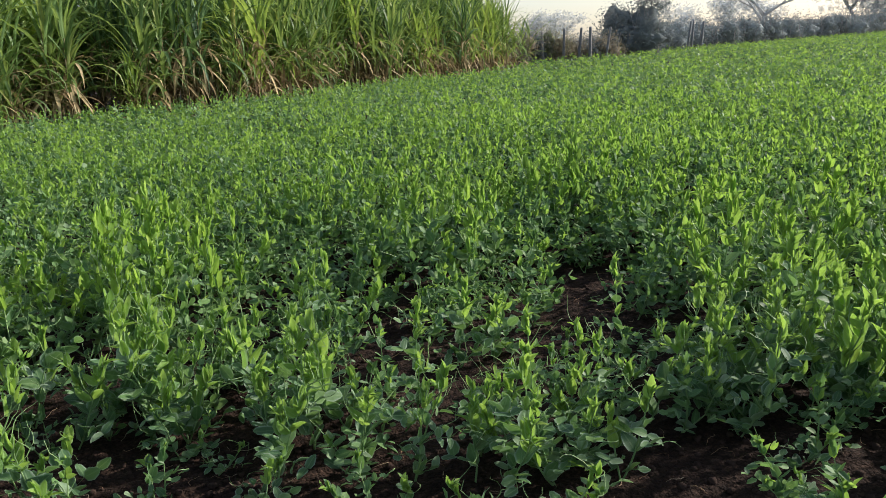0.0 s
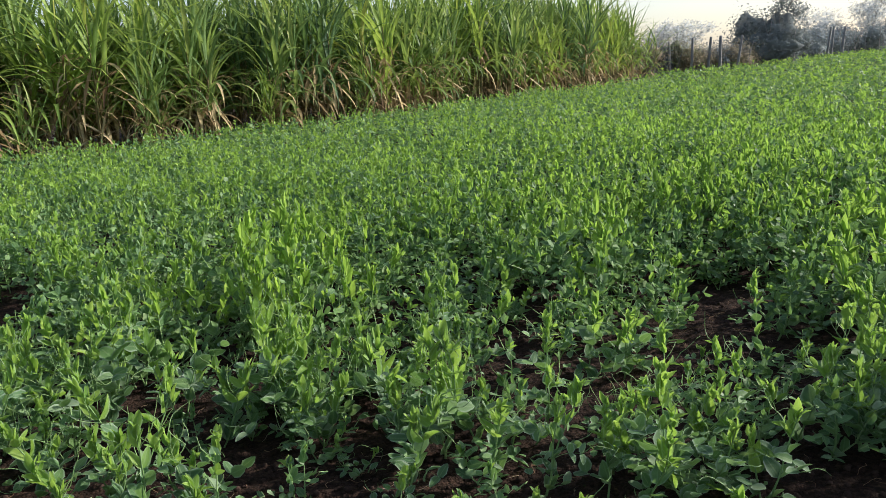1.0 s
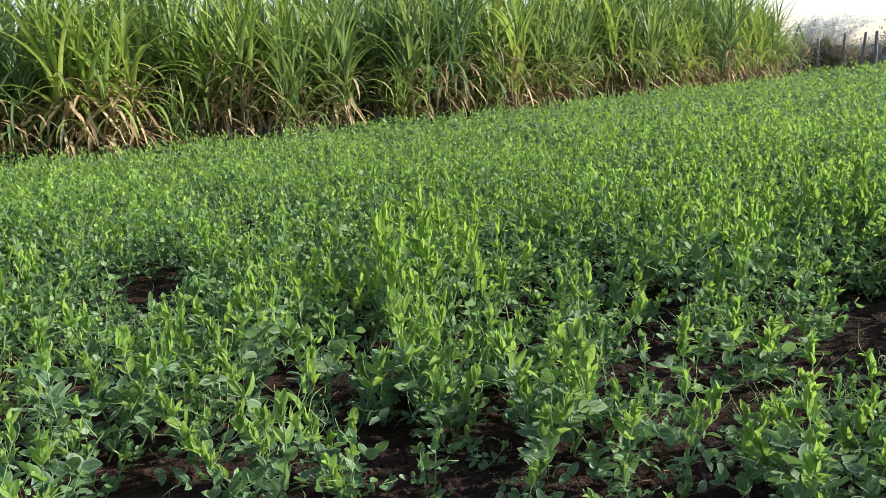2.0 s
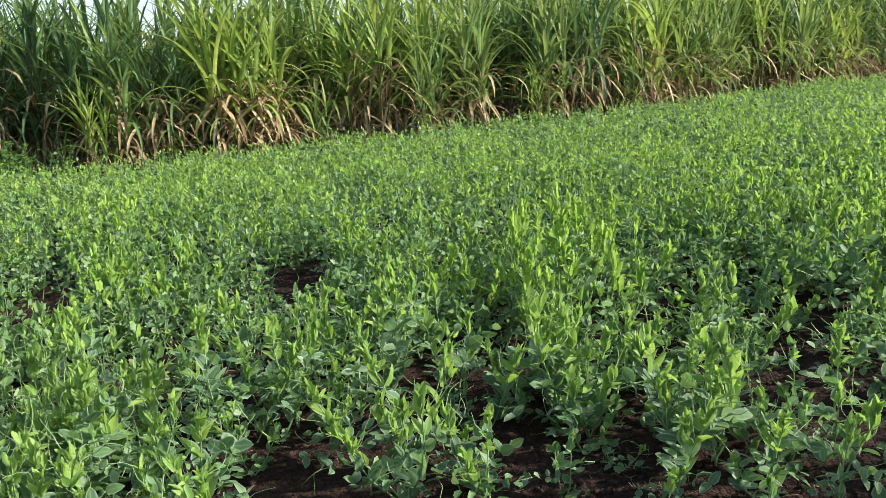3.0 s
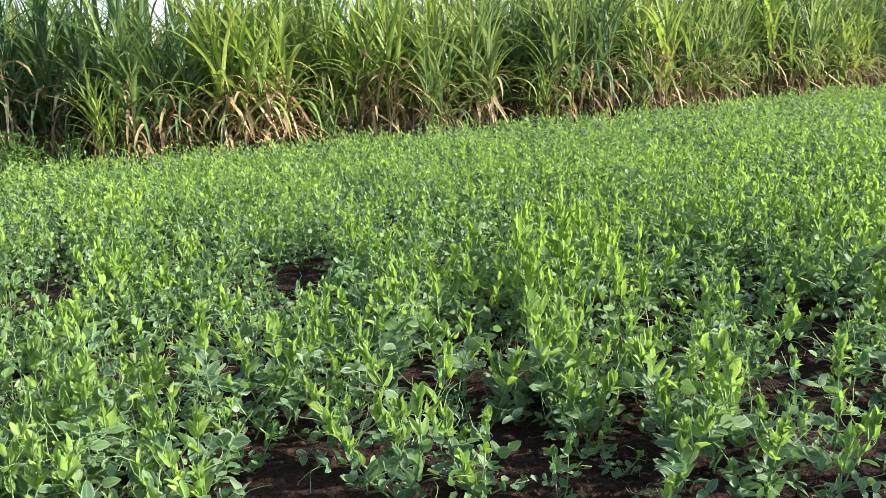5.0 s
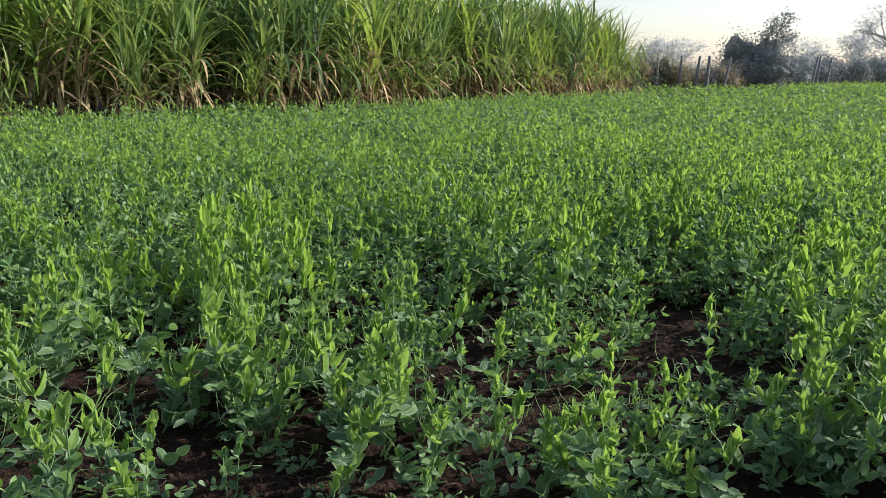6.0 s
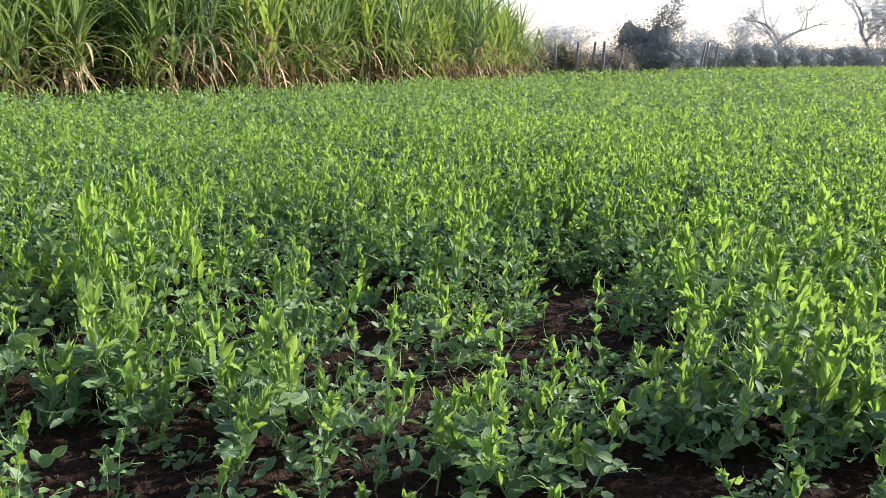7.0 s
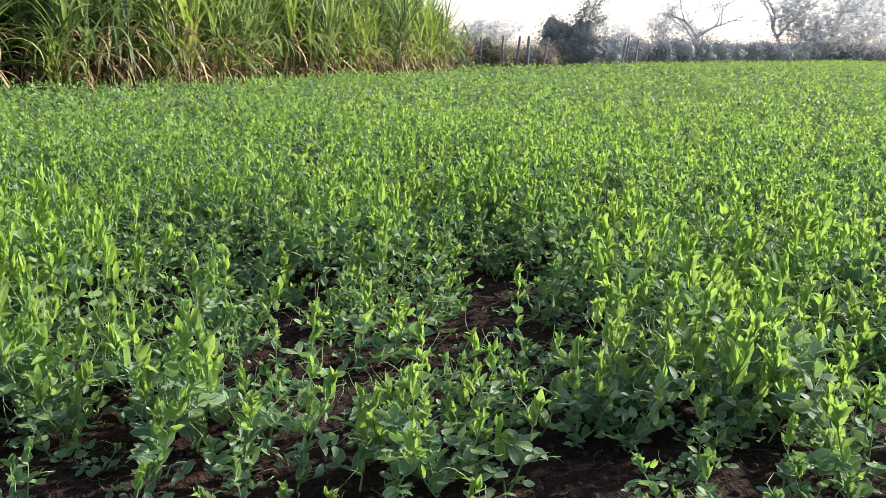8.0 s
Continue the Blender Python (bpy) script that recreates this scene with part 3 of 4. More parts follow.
def pea_plant(k, x, y, h, detailed):
    des, s = designs[k][1], h / TOPS[k]
    root = new("pea_plant")
    root.empty_display_size = 0.05
    root.matrix_basis = Matrix.Translation((x, y, rise(x, y) - 0.006)) @ Matrix.Rotation(R.uniform(0, TAU), 4, "Z") @ Matrix.Diagonal((s ** 0.6, s ** 0.6, s, 1))
    if h > 0.36:
        label = "tall leafy pea plant with upright yellow-green shoot tips"
    elif h > 0.24:
        label = "young green pea plant growing in the dark soil"
    else:
        label = "low pea seedling with waxy blue-green leaves on bare soil"
    tagged(root, label, "pea plant", "pea plants in the field")
    me = PEA_MESH[k]
    part("stem", me["stem"], root, "pale green stem with thin curling tendrils")
    if detailed:
        for kind, v, m in des["leaves"]:
            part("young_leaf" if kind == "young" else kind, LEAF_MESH[kind][v], root, "", mat4(m))
    else:
        part("foliage", me["foliage"], root, "waxy blue-green leaves below, yellow-green tip")


spots_near.sort(key=lambda p: (-p[3], math.hypot(p[0] + 0.4, p[1] - 1.2)))
for i, (x, y, h, mark) in enumerate(spots_near):
    k = min(range(14), key=lambda j: abs(TOPS[j] - h) + 0.09 * R.rand())
    pea_plant(k, x, y, h, i < 56)

# the rest of the crop, in rings of falling detail
TUFTS = [des for h, des in designs[2:13]] + LOW
MID = [pea_arrays(des, 1) for des in TUFTS]
TUFTS = [pea_design(R, h, 0.25, 1.0, 3, 0.82) for h, des in designs[2:13]] + LOW
OUT = [pea_arrays(des, 3, 0.58, 0.98) for des in TUFTS]
FINE = [pea_arrays(des, 2, 0.56, 1.02) for des in TUFTS]
WIDE = [pea_arrays(des, 2, 0.22, 1.4) for des in TUFTS]
FARP = [pea_arrays(des, 2, 0.15, 1.7) for des in TUFTS]
HS = [h for h, des in designs[2:13]]


def crop_ring(r0, r1, step, wild, tall=1.0, side=False):
    """Spots in a ring round the viewpoint; side: the flanks, off to the right and at the near foot of the cane."""
    rows = []
    for y in np.arange(-r1 * 0.1 if r0 < 20 else 8, r1, step):
        xlo = max(-r1, float(np.interp(y, EDGE_Y, EDGE_X)))
        for x in np.arange(xlo, r1 if side else min(r1, y * 0.82 + 0.6), step):
            if side and -3.2 * max(y, 0.01) < x < y * 0.82 + 0.6:
                continue
            px, py = x + R.uniform(-0.45, 0.45) * step, y + R.uniform(-0.45, 0.45) * step
            r = math.hypot(px, py)
            if not r0 <= r < r1 or (not side and px < -3.2 * max(py, 0.01)) or (side and py < 0.9 - 0.3 * abs(px)) or not field_ok(px, py):
                continue
            if r < 7 and bare(px, py):
                continue
            lush = lushness(px, py)
            if r < 15 and R.rand() > 0.72 + 1.2 * (0.5 + noise.noise((px * 1.7, py * 1.7, 4.4))) * (0.5 + lush):
                continue
            k = min(R.randint(len(HS), size=3), key=lambda j: abs(HS[j] - 0.20 - 0.24 * lush))
            if lush < 0.42 + R.normal(0, 0.05):
                k = len(HS) + R.randint(4)
            h = (0.21 + 0.22 * lush) * R.uniform(0.75, 1.22) * tall
            rows.append((k, px, py, rise(px, py) - 0.006, R.uniform(0, TAU), wild * R.uniform(0.85, 1.15), h / (HS[k] if k < len(HS) else 0.27)))
    return np.array(rows)


def stuff(name, sets, mats, label, category):
    V, T, UV, M, n = [], [], [], [], 0
    for v, t, u, m in sets:
        V.append(v), T.append(t + n), UV.append(u), M.append(m)
        n += len(v)
    ob = new(name, fill(name, np.concatenate(V), np.concatenate(T), np.concatenate(UV), mats, np.concatenate(M)))
    return tagged(ob, label, category, kind="stuff")


# low growth between the near plants
under = []
for gy_ in np.arange(1.3, 3.5, 0.15):
    for gx_ in np.arange(-3.6, 2.5, 0.15):
        x, y = gx_ + R.uniform(-0.07, 0.07), gy_ + R.uniform(-0.07, 0.07)
        r, az = math.hypot(x, y), math.degrees(math.atan2(x, y))
        if 1.65 < r < 3.45 and -72 < az < 41 and R.rand() < (0.22 if bare(x, y) else 0.14 + 0.26 * lushness(x, y)):
            under.append((len(HS) + R.randint(4), x, y, rise(x, y) - 0.006, R.uniform(0, TAU), R.uniform(0.7, 1.0), R.uniform(0.35, 0.85)))
stuff("pea_crop", [scatter(MID, np.array(under)), scatter(MID, crop_ring(3.35, 5.4, 0.15, 1.0)), scatter(OUT, crop_ring(5.4, 8, 0.168, 1.05)), scatter(FINE, crop_ring(8, 12.5, 0.175, 1.1)),
                   scatter(WIDE, crop_ring(12.5, 27, 0.24, 1.3)), scatter(FARP, crop_ring(27, 120, 0.52, 1.9, 1.0)),
                   scatter(WIDE, crop_ring(2.0, 9, 0.34, 1.5, 1.0, True)), scatter(FARP, crop_ring(9, 45, 1.0, 2.6, 1.0, True))],
      (PEA_OLD, PEA_NEW, PEA_STEM), "dense green pea crop with bright shoot tips covering the field", "pea crop")

# crumbs of soil and dry litter on the bare places
CR = []
for i in range(6):
    bm = bmesh.new()
    bmesh.ops.create_icosphere(bm, subdivisions=1, radius=1.0)
    bmesh.ops.delete(bm, geom=[v for v in bm.verts if v.co.z < -0.75], context="VERTS")
    for v in bm.verts:
        v.co *= 1 + 0.45 * noise.noise(v.co * 1.3 + Vector((i * 7, 0, 0)))
        v.co.z *= 0.7
    bm.verts.ensure_lookup_table()
    vv, tt = np.array([v.co[:] for v in bm.verts]), np.array([[v.index for v in f.verts] for f in bm.faces])
    bm.free()
    CR.append((vv, tt, np.zeros((len(vv), 2)), np.zeros(len(tt), int)))
rows = []
while len(rows) < 4000:
    bx, by, br = BARE[R.randint(len(BARE))] if R.rand() < 0.8 else (R.uniform(-3.5, 1.6), R.uniform(1.7, 3.5), 0.3)
    x, y = bx + R.normal(0, br * 0.75), by + R.normal(0, br * 0.75)
    s = 0.003 + 0.012 * R.rand() ** 3.0
    rows.append((R.randint(6), x, y, rise(x, y) + s * 0.25, R.uniform(0, TAU), s, s))
stuff("soil_crumbs", [scatter(CR, np.array(rows))], (CLOD,), "small dark crumbs and clods of soil", "soil")
pieces = []
for i in range(720):
    bx, by, br = BARE[R.randint(len(BARE))] if R.rand() < 0.75 else (R.uniform(-3.5, 1.6), R.uniform(1.8, 4.0), 0.3)
    if i < 110:                          # two strawy places
        bx, by, br = (-2.84, 2.60, 0.20) if i < 70 else (-3.55, 1.75, 0.22)
    x, y = bx + R.normal(0, br * 0.8), by + R.normal(0, br * 0.8)
    L = R.uniform(0.02, 0.11)
    a, c, pts = R.uniform(0, TAU), np.array((x, y, rise(x, y) + 0.006)), []
    for j in range(5):
        pts.append(c)
        a += R.normal(0, 0.5)
        c = c + aim(a, R.normal(0.04, 0.25)) * L / 4
        c[2] = max(c[2], rise(c[0], c[1]) + 0.003)
    pieces.append(tube(pts, R.uniform(0.0006, 0.0017), 0.0005, 3))
V, T, UV = join(pieces)
stuff("dry_litter", [(V, T, UV, np.zeros(len(T), int))], (STRAW,), "thin dry stalks and tendrils lying on the soil", "litter")

# ---------- sugar cane ----------


def cane_shoot(rng, tall, lean_az, lean, fine, sere):
    """Stalk points, green leaves and dry leaves of one shoot that reaches about tall."""
    hs = tall * rng.uniform(0.40, 0.52)
    p, pts, el = np.zeros(3), [np.zeros(3)], radians(90 - lean)
    for i in range(6):
        p = p + aim(lean_az, min(radians(89), el + 0.03 * i)) * hs / 6
        pts.append(p)
    pts = np.array(pts)

    def on(f):
        i = min(5, int(f * 6))
        return pts[i] + (pts[i + 1] - pts[i]) * (f * 6 - i)
    green, dry, n = [], [], rng.randint(8, 11)
    az0 = rng.uniform(0, TAU)
    for k in range(n):
        g = k / (n - 1)
        az = az0 + math.pi * k + rng.normal(0, 0.55)
        L = tall * rng.uniform(0.38, 0.50) * (0.85 + 0.2 * math.sin(math.pi * g))
        green.append(ribbon(on(0.30 + 0.70 * g), az, radians(48 + 34 * g + rng.normal(0, 9)), radians(140 - 95 * g + rng.normal(0, 30)), L, rng.uniform(0.066, 0.102), 9 if fine else 6, rng))
    for k in range(int(sere * rng.uniform(4, 8))):   # dead leaves that bend down along the stalk
        dry.append(ribbon(on(rng.uniform(0.10, 0.75)), rng.uniform(0, TAU), radians(rng.uniform(-25, 60)), radians(rng.uniform(70, 150)), rng.uniform(0.5, 1.3), rng.uniform(0.04, 0.09), 6 if fine else 4, rng, 0.3, not fine))
    for k in range(int(sere * rng.uniform(2, 6))):   # others hang straight to the ground
        dry.append(ribbon(on(rng.uniform(0.30, 0.70)), rng.uniform(0, TAU), radians(rng.uniform(-70, -10)), radians(rng.uniform(15, 50)), rng.uniform(0.6, 1.2), rng.uniform(0.04, 0.08), 5, rng, 0.3, not fine))
    return tube(pts, 0.017, 0.011, 6 if fine else 4), green, dry


def cane_design(seed, shoots, tall, fine):
    rng = np.random.RandomState(seed)
    out = []
    for s in range(shoots):
        a, r = TAU * s / shoots + rng.normal(0, 0.4), rng.uniform(0.06, 0.30)
        st, gr, dr = cane_shoot(rng, tall * rng.uniform(0.82, 1.08), a, rng.uniform(2, 13), fine, (2.6, 0.9, 1.9, 1.2, 1.2)[seed % 5] * (1.0 if fine else 0.4))
        m = np.eye(4)
        m[:2, 3] = r * math.cos(a), r * math.sin(a)
        out.append((moved(st, m), [moved(g, m) for g in gr], [moved(d, m) for d in dr]))
    return out


CANE_FINE = [cane_design(100 + i, 5 + i % 2, 4.4 + 0.12 * i, True) for i in range(4)]
CANE_FAR = [cane_design(200 + i, 5, 4.3 + 0.1 * i, False) for i in range(6)]


def cane_fine_meshes(des, green):
    return [(fill("stalk", *st, (CANE_STALK,)), [fill("cane_leaf", *g, (green,)) for g in gr], fill("dry_leaves", *join(dr), (CANE_DRY,))) for st, gr, dr in des]


def cane_far_meshes(des, green):
    return [(fill("stalk", *s[0], (CANE_STALK,)), fill("leaves", *join(s[1]), (green,)), fill("dry_leaves", *join(s[2]), (CANE_DRY,))) for s in des]


def cane_arrays(des):
    """A whole clump as one mesh with three materials."""
    groups = [join([s[0] for s in des]), join([g for s in des for g in s[1]]), join([d for s in des for d in s[2]])]
    V, T, UV = join(groups)
    return V, T, UV, np.concatenate([np.full(len(g[1]), k) for k, g in enumerate(groups)])


FINE_MESH = [cane_fine_meshes(d, CANE_GREENS[(0, 1, 0, 2)[i]]) for i, d in enumerate(CANE_FINE)]
# two young stalks that stand alone
FINE_MESH.append(cane_fine_meshes(cane_design(306, 2, 2.7, True), CANE_LIT))
FAR_MESH = [cane_far_meshes(d, CANE_GREENS[(0, 1, 1, 0, 1, 2)[i]]) for i, d in enumerate(CANE_FAR)]


def cane_clump(x, y, fine, k, size=1.0, height=1.0):
    root = new("sugar_cane_clump")
    root.empty_display_size = 0.2
    root.matrix_basis = Matrix.Translation((x, y, rise(x, y) - 0.02)) @ Matrix.Rotation(R.uniform(0, TAU), 4, "Z") @ Matrix.Diagonal((size, size, size * height, 1))
    tagged(root, "tall green sugar cane clump with dry tan leaves hanging low", "sugar cane", "sugar cane stand")
    if fine:
        for st, gr, dr in FINE_MESH[k]:
            stalk = part("stalk", st, root, "brownish jointed cane stalk")
            for g in gr:
                part("leaf", g, stalk)
            part("dry_leaves", dr, stalk, "hanging dry tan leaves")
    else:
        for st, gr, dr in FAR_MESH[k]:
            stalk = part("stalk", st, root, "brownish jointed cane stalk")
            part("leaves", gr, stalk, "long arching green blades")
            part("dry_leaves", dr, stalk, "hanging dry tan leaves")


# walk along the foot of the stand
seg, along = [], 0.0
for (x0, y0), (x1, y1) in zip(EDGE, EDGE[1:]):
    L = math.hypot(x1 - x0, y1 - y0)
    seg.append((along, L, x0, y0, (x1 - x0) / L, (y1 - y0) / L))
    along += L
LENGTH = along


def on_edge(s):
    for a, L, x0, y0, dx, dy in seg:
        if s <= a + L:
            return x0 + dx * (s - a), y0 + dy * (s - a), dx, dy
    return x0 + dx * L, y0 + dy * L, dx, dy


# the clumps that stand out along the foot: way along it, form, size
PROUD = [(9.3, 1, 0.92), (10.1, 3, 0.80), (11.2, 0, 1.10), (12.0, 0, 1.08), (14.2, 2, 1.02), (15.4, 1, 0.82), (16.4, 1, 1.0), (18.4, 1, 1.0), (19.6, 3, 0.98), (21.3, 2, 1.02), (22.7, 1, 0.95), (23.6, 1, 0.9)]
for s_, k_, size_ in PROUD:
    x, y, dx, dy = on_edge(s_)
    d_ = R.uniform(-0.1, 0.2)
    cane_clump(x - dy * d_, y + dx * d_, True, k_, size_, R.uniform(0.95, 1.05))
back = []
for row in range(7):
    s = 0.2 * row - 8.0
    while s < LENGTH:
        if row == 0 and 8.7 < s < 24.4:
            s = 24.4
        x, y, dx, dy = on_edge(s)
        depth = 0.35 + row * 0.8 + R.normal(0, 0.14)
        if row == 0:
            depth -= R.uniform(0.0, 0.35)
        if s < 8.7:                      # the near end of the stand lies farther back
            depth += 1.8 * min(1.0, (8.7 - s) / 0.5)
        px, py = x - dy * depth, y + dx * depth
        low = (0.72 + 0.28 * min(1.0, (LENGTH - s) / 3.0)) * (1.1 if s < 8.7 else 1.0)
        if row < 2:
            if not (row and (12.8 < s < 13.6 or 17.1 < s < 17.7)):
                # the near end gets the dark bluish leaf, as painted shade
                cane_clump(px, py, False, 5 if s < 8.3 else R.randint(6), R.uniform(0.88, 1.08), low * R.uniform(0.88, 1.08))
        else:
            w = R.uniform(0.9, 1.1)
            back.append((R.randint(6), px, py, rise(px, py) - 0.02, R.uniform(0, TAU), w, w * low * R.uniform(0.92, 1.08)))
        s += R.uniform(0.85, 1.6) if row == 0 else (R.uniform(0.6, 0.85) if R.rand() < 0.75 else R.uniform(1.0, 1.35)) if row < 3 else R.uniform(0.85, 1.2)
stuff("sugar_cane_stand", [scatter([cane_arrays(d) for d in CANE_FAR], np.array(back))], (CANE_STALK, CANE_LEAF, CANE_DRY), "dense stand of tall green sugar cane", "sugar cane")

# small stray shoots in front of the stand
for s_, d_, h_ in ((8.8, -0.25, 0.50), (12.9, -0.2, 0.45), (15.2, -0.3, 0.55), (17.8, -0.25, 0.42), (20.5, -0.2, 0.5)):
    x, y, dx, dy = on_edge(s_)
    cane_clump(x - dy * d_, y + dx * d_, False, R.randint(5), h_, 1.0)

x, y, dx, dy = on_edge(5.35)
cane_clump(x - dy * 0.5, y + dx * 0.5, True, 4, 1.0, 1.0)

# trash lying under the cane
pieces = []
for i in range(500):
    s = R.uniform(0, LENGTH)
    x, y, dx, dy = on_edge(s)
    d = abs(R.normal(0.3, 0.9)) - 0.15
    pieces.append(ribbon((x - dy * d, y + dx * d, R.uniform(0.02, 0.22)), R.uniform(0, TAU), R.normal(0.1, 0.3), R.normal(0.3, 0.4), R.uniform(0.4, 1.0), R.uniform(0.02, 0.045), 4, R, 0.3, True))
V, T, UV = join(pieces)
stuff("cane_trash", [(V, T, UV, np.zeros(len(T), int))], (CANE_DRY,), "dry tan cane leaves lying at the foot of the cane", "dry leaves")


# broad-leaved weeds along the foot of the cane
def weed_design(rng, h):
    pieces, st = [], []
    for b in range(7):
        az, el = rng.uniform(0, TAU), radians(rng.uniform(45, 85))
        p, pts = np.zeros(3), [np.zeros(3)]
        for i in range(5):
            p = p + aim(az + rng.normal(0, 0.2), el) * h / 5 * rng.uniform(0.8, 1.1)
            pts.append(p)
            for j in range(4):
                pieces.append(moved(LEAVES["leaflet"][1][rng.randint(3)], basis(p, aim(rng.uniform(0, TAU), rng.normal(0.2, 0.4)), unit((0, 0, 1) + rng.normal(0, 0.3, 3)), rng.uniform(0.05, 0.09))))
        st.append(tube(pts, 0.004, 0.002, 4))
    return fill("stems", *join(st), (PEA_STEM,)), fill("leaves", *join(pieces), (WEED,))


WEEDS = [weed_design(R, h) for h in (0.5, 0.75, 1.0)]
for i in range(46):
    s = R.uniform(2.5, 30) if i > 14 else R.uniform(6.4, 8.3)
    x, y, dx, dy = on_edge(s)
    d = R.normal(0.0, 0.16) if i > 14 else R.normal(-0.25, 0.25)
    w = new("weed_bush")
    w.empty_display_size = 0.1
    px, py = x - dy * d, y + dx * d
    w.matrix_basis = Matrix.Translation((px, py, rise(px, py))) @ Matrix.Rotation(R.uniform(0, TAU), 4, "Z") @ Matrix.Scale(R.uniform(0.7, 1.15), 4)
    tagged(w, "leafy green weed growing at the foot of the cane", "weed", "weeds along the cane")
    st, lv = WEEDS[R.randint(3)]
    part("branchwork", st, w, "thin green stems")
    part("leaves", lv, w, "small broad green leaves")


# ---------- distance: fence, scrub, trees ----------
def post(x, y, h, r, lean):
    pts = [(0, 0, -0.2), (0, 0, h * 0.5), (0.01, 0, h * 0.93), (0.012, 0, h)]
    V, T, UV = tube(pts, r, r * 0.82, 8)
    top = len(V)
    V = np.concatenate([V, [(0.012, 0, h + 0.01)]])
    UV = np.concatenate([UV, [(0.5, 1)]])
    T = np.concatenate([T, [(top - 8 + k, top - 8 + (k + 1) % 8, top) for k in range(8)]])
    ob = new("fence_post", fill("fence_post", V, T, UV, (POST,)))
    ob.matrix_basis = Matrix.Translation((x, y, 0)) @ Euler((radians(lean * 0.4), radians(lean), 0)).to_matrix().to_4x4()
    tagged(ob, "weathered grey wooden fence post at the field's end", "fence post", "fence posts")


for x, y, h, r, lean in ((5.05, 43.5, 1.75, 0.08, 2), (6.1, 44.0, 1.7, 0.07, -2), (7.1, 43.6, 1.80, 0.07, 2), (7.95, 43.9, 1.80, 0.075, 5), (8.6, 44.1, 1.82, 0.085, 1), (9.5, 44.4, 1.78, 0.065, 8),
                         (16.9, 54.0, 2.0, 0.07, 6), (17.5, 55, 2.05, 0.07, 3), (18.6, 56.5, 2.0, 0.08, 5), (25.2, 66, 2.2, 0.1, 10)):
    post(x, y, h, r, lean)


def crown_leaves(rng, centres, count, spread, size, flat=0.8):
    """Many small leaf sprays round the given twig ends."""
    c = np.asarray(centres)[rng.randint(len(centres), size=count)] + rng.normal(0, 1, (count, 3)) * np.array((spread, spread, spread * flat))
    d, up = rng.normal(0, 1, (count, 3)) * (1, 1, 0.7), rng.normal(0, 0.45, (count, 3)) + (0, 0, 1)
    d /= np.linalg.norm(d, axis=1)[:, None]
    x = np.cross(d, up)
    x /= np.linalg.norm(x, axis=1)[:, None] + 1e-9
    s = (size * rng.uniform(0.6, 1.4, count))[:, None]
    V = np.stack([c, c + d * s * 0.45 - x * s * 0.3, c + d * s * 0.45 + x * s * 0.3, c + d * s], 1).reshape(-1, 3)
    b = np.arange(count)[:, None] * 4
    T = np.concatenate([b + (0, 2, 1), b + (1, 2, 3)])
    return V, T, np.tile(np.array([(0.5, 0), (0.2, 0.5), (0.8, 0.5), (0.5, 1)]), (count, 1))


def lump(rng, at, rx, rz, seed):
    """The dense inner leaf mass of a crown: an uneven, knobbly lump."""
    bm = bmesh.new()
    bmesh.ops.create_icosphere(bm, subdivisions=2 if rx < 2 and rz < 1 else 3, radius=1.0)
    for v in bm.verts:
        c = v.co.copy()
        v.co *= 0.74 + 0.60 * noise.noise(c * 1.7 + Vector((seed, 0, 0))) + 0.30 * noise.noise(c * 4.5 + Vector((0, seed, 0))) + 0.16 * noise.noise(c * 11 + Vector((0, 0, seed)))
    V = np.array([v.co[:] for v in bm.verts]) * (rx, rx, rz) + at
    T = np.array([[v.index for v in f.verts] for f in bm.faces])
    bm.free()
    return V, T, np.tile((0.3, 0.3), (len(V), 1))


def limbs(rng, at, way, length, r, depth, out, ends, fork=3, spread=0.65, lift=0.12):
    p, pts, w = np.array(at, float), [np.array(at, float)], unit(way)
    for i in range(4):
        w = unit(w + rng.normal(0, 0.13, 3) + (0, 0, lift * 0.5))
        p = p + w * length / 4
        pts.append(p)
    out.append((np.array(pts), r, r * 0.55, 6 if depth > 2 else 4))
    if depth == 0:
        ends += [pts[2], pts[3], p]
        return
    for k in range(fork):
        a = rng.uniform(0, TAU)
        nw = unit(w + spread * (aim(a, 0.15)) + (0, 0, lift))
        limbs(rng, p if k else pts[3], nw, length * rng.uniform(0.6, 0.82), r * 0.55, depth - 1, out, ends, fork, spread, lift)


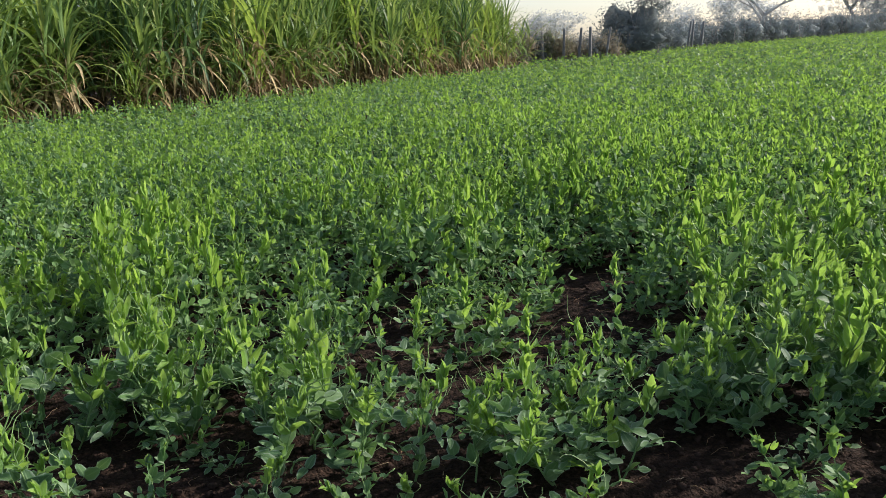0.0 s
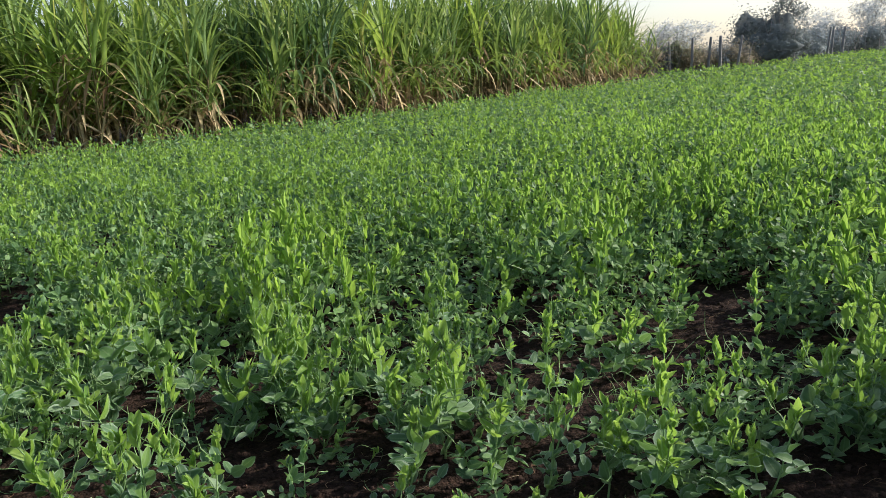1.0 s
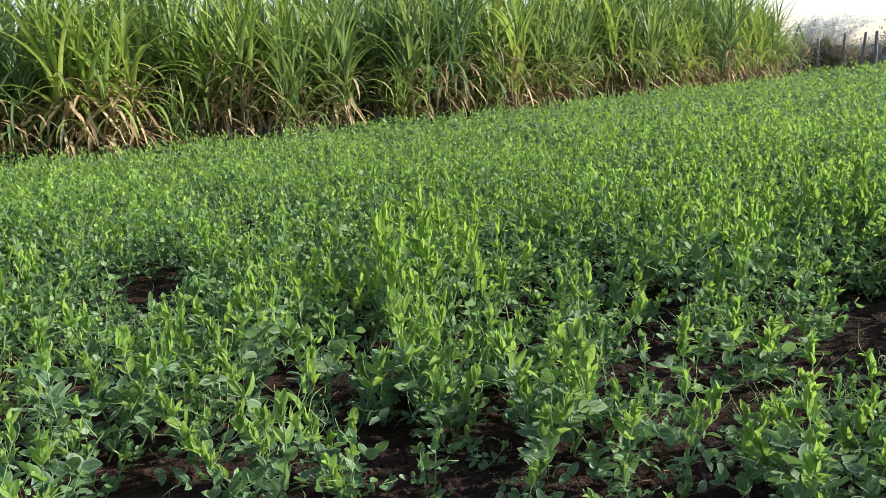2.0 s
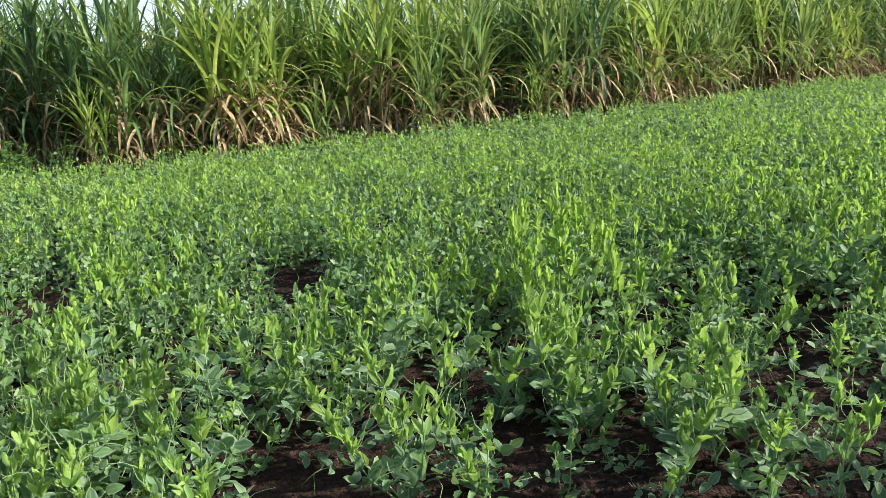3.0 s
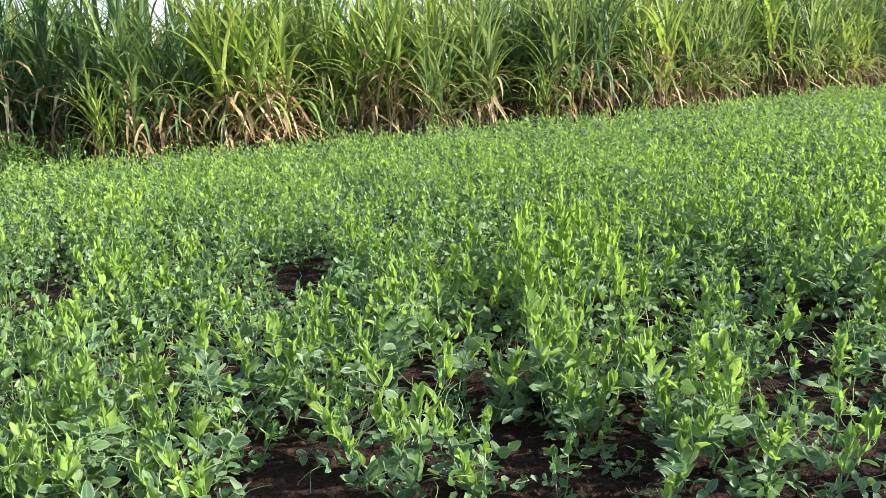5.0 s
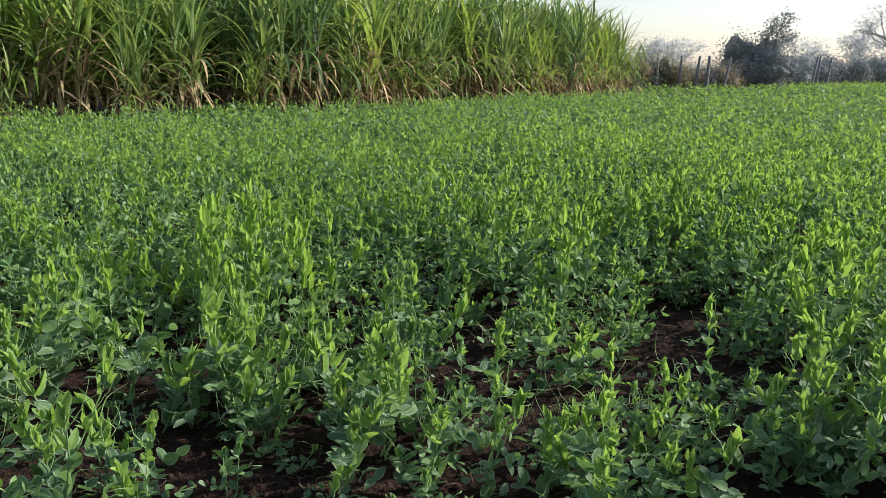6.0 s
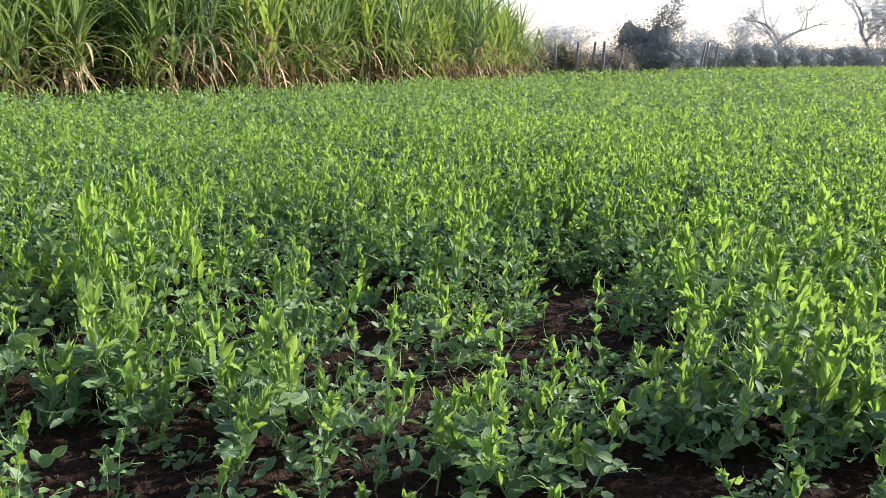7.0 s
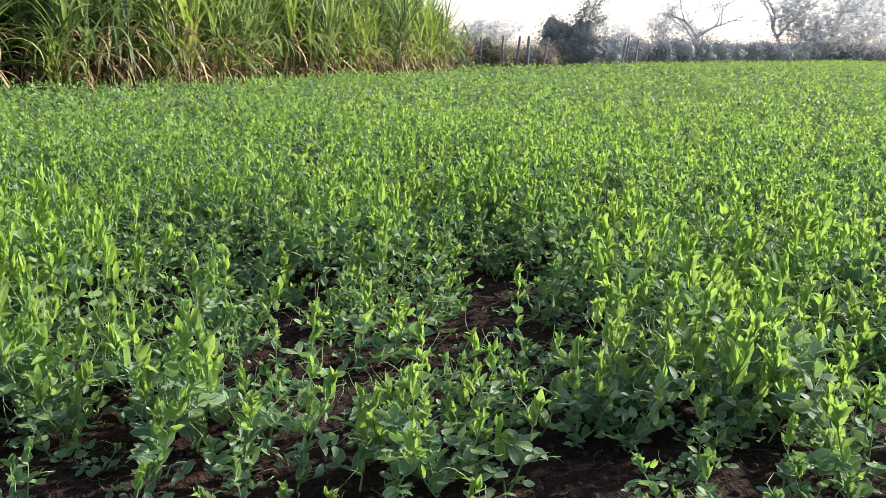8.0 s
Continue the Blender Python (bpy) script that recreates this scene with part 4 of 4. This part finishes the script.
def tree(name, x, y, height, width, leaf_count, leaf_size, leaf_mat_, label, seed, depth=3, trunk=0.3, spread=0.7, lush=0.09, bole=0.28, turn=0.0, bark=HAZED_BARK, lobes=0):
    rng = np.random.RandomState(seed)
    out, ends = [], []
    limbs(rng, (0, 0, -0.1), (0.03, 0, 1), height * bole, trunk, depth, out, ends, 3, spread, 0.12 if lobes or depth < 4 else 0.05)
    e = np.array(ends)
    k = np.array((width * 0.5 / max(1e-3, np.abs(e[:, :2]).max()),) * 2 + (0.94 * height / e[:, 2].max(),))
    e = e * k
    if lobes:                            # a full crown: clusters over several lobes, down to the low limbs
        c = [(rng.normal(0, width * 0.24), rng.normal(0, width * 0.24), height * rng.uniform(0.16, 0.84)) for i in range(lobes)]
        e = np.concatenate([e[::2]] + [np.array(q_) + unit(rng.normal(0, 1, 3)) * rng.uniform(0.5, 1.0) * np.array((width * 0.24, width * 0.24, height * 0.15)) for q_ in c for j in range(26)], None).reshape(-1, 3)
    root = new(name)
    root.matrix_basis = pose(x, y, 0, 0, 0, turn)
    tagged(root, label, "tree" if "tree" in name else "shrub")
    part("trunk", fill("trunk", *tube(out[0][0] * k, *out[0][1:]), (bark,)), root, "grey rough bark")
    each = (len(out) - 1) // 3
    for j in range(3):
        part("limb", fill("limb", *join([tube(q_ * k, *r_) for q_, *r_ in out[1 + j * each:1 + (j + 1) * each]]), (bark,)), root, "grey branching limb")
    part("crown", fill("crown", *crown_leaves(rng, e, leaf_count, lush * width, leaf_size), (leaf_mat_,)), root, "uneven crown of small leaves")
    return root


def shrub(x, y, height, width, count, leaf_size, leaf_mat_, label, seed, name="hedge_shrub", group="scrub hedge behind the field", core=0.6):
    rng = np.random.RandomState(seed)
    out, ends = [], []
    for b in range(9):
        a = rng.uniform(0, TAU)
        w = unit(aim(a, 0.9) * (0.55, 0.55, 1))
        p, pts = np.array((rng.normal(0, width * 0.2), rng.normal(0, width * 0.2), -0.05)), []
        for i in range(5):
            pts.append(p)
            p = p + unit(w + rng.normal(0, 0.2, 3)) * height * rng.uniform(0.17, 0.26)
            w[2] += 0.05
        ends += [q_ * (1, 1, 1) for q_ in pts[1:]] + [pts[2] * (1, 1, 0.4)]
        out.append(tube(pts, 0.03, 0.01, 4))
    e = np.array(ends)
    k = np.array((width * 0.5 / np.abs(e[:, :2]).max(),) * 2 + (0.92 * height / e[:, 2].max(),))
    root = new(name)
    root.matrix_basis = pose(x, y, 0)
    tagged(root, label, "shrub", group)
    part("branchwork", fill("branchwork", *moved(join(out), np.diag((*k, 1.0))), (BARK,)), root, "thin grey stems")
    inner = [lump(rng, (rng.normal(0, width * 0.13), rng.normal(0, width * 0.13), height * z_), width * w_ * core, height * (0.26 if core < 0.7 else 0.36), seed + j * 3.3) for j, (z_, w_) in enumerate(((0.28, 0.42), (0.52, 0.36), (0.40, 0.40)))]
    skin = np.concatenate([p_[0] for p_ in inner])
    skin = np.concatenate([skin[skin[:, 2] > 0.05], (e * k)[::3]])
    part("foliage", fill("foliage", *join([crown_leaves(rng, skin, count, 0.34, leaf_size)] + inner), (leaf_mat_,)), root)


# scrub at the end of the cane, then the hedge along the far border
for i in range(13):
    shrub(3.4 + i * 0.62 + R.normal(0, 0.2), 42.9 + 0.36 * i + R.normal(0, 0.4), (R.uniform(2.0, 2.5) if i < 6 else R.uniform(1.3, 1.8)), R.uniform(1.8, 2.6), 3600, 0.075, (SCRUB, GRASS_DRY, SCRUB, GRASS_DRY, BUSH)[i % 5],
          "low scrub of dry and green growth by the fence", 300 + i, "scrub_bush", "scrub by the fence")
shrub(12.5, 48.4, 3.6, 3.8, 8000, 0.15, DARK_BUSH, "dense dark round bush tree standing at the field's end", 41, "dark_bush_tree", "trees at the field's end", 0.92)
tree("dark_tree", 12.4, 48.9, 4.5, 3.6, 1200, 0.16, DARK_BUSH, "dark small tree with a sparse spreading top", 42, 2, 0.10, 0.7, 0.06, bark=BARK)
# the hedge's grey is haze carried by the leaf material
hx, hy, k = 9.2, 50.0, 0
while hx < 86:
    shrub(hx, hy + R.normal(0, 0.5), (R.uniform(2.1, 2.5) if hx > 13.5 else R.uniform(1.2, 1.6)) + 0.012 * hx, R.uniform(3.0, 4.2), 1500 if hx < 40 else 800, 0.17 if hx < 40 else 0.24, BUSH, "scrub bush in the hedge, greyed by painted haze", 500 + k)
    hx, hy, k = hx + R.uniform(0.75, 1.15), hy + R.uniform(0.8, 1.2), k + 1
# trees farther off; their haze is painted: pale, part see-through leaves and bark
tree("bare_tree", 36.0, 90.0, 8.6, 12.0, 900, 0.5, HAZED_LEAF, "open spreading tree with bare grey limbs and few leaves", 71, 4, 0.36, 0.8, 0.05, 0.10)
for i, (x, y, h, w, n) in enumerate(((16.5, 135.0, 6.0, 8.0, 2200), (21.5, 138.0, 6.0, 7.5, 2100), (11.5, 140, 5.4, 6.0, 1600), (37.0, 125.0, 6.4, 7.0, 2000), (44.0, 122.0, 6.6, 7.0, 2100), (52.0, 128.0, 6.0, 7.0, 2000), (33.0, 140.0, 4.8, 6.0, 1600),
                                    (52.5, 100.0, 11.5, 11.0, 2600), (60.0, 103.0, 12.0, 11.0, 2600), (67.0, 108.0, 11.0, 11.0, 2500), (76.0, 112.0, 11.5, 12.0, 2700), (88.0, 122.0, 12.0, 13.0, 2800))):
    tree("far_tree", x, y, h, w, n, 0.6 if h < 8 else 0.85, HAZED_LEAF, "pale hazy leafy tree in the distance", 700 + i, 3, 0.18 if h < 8 else 0.3, 0.8, 0.05, 0.15, 37 * i, HAZED_BARK, 8 if h < 8 else 20)
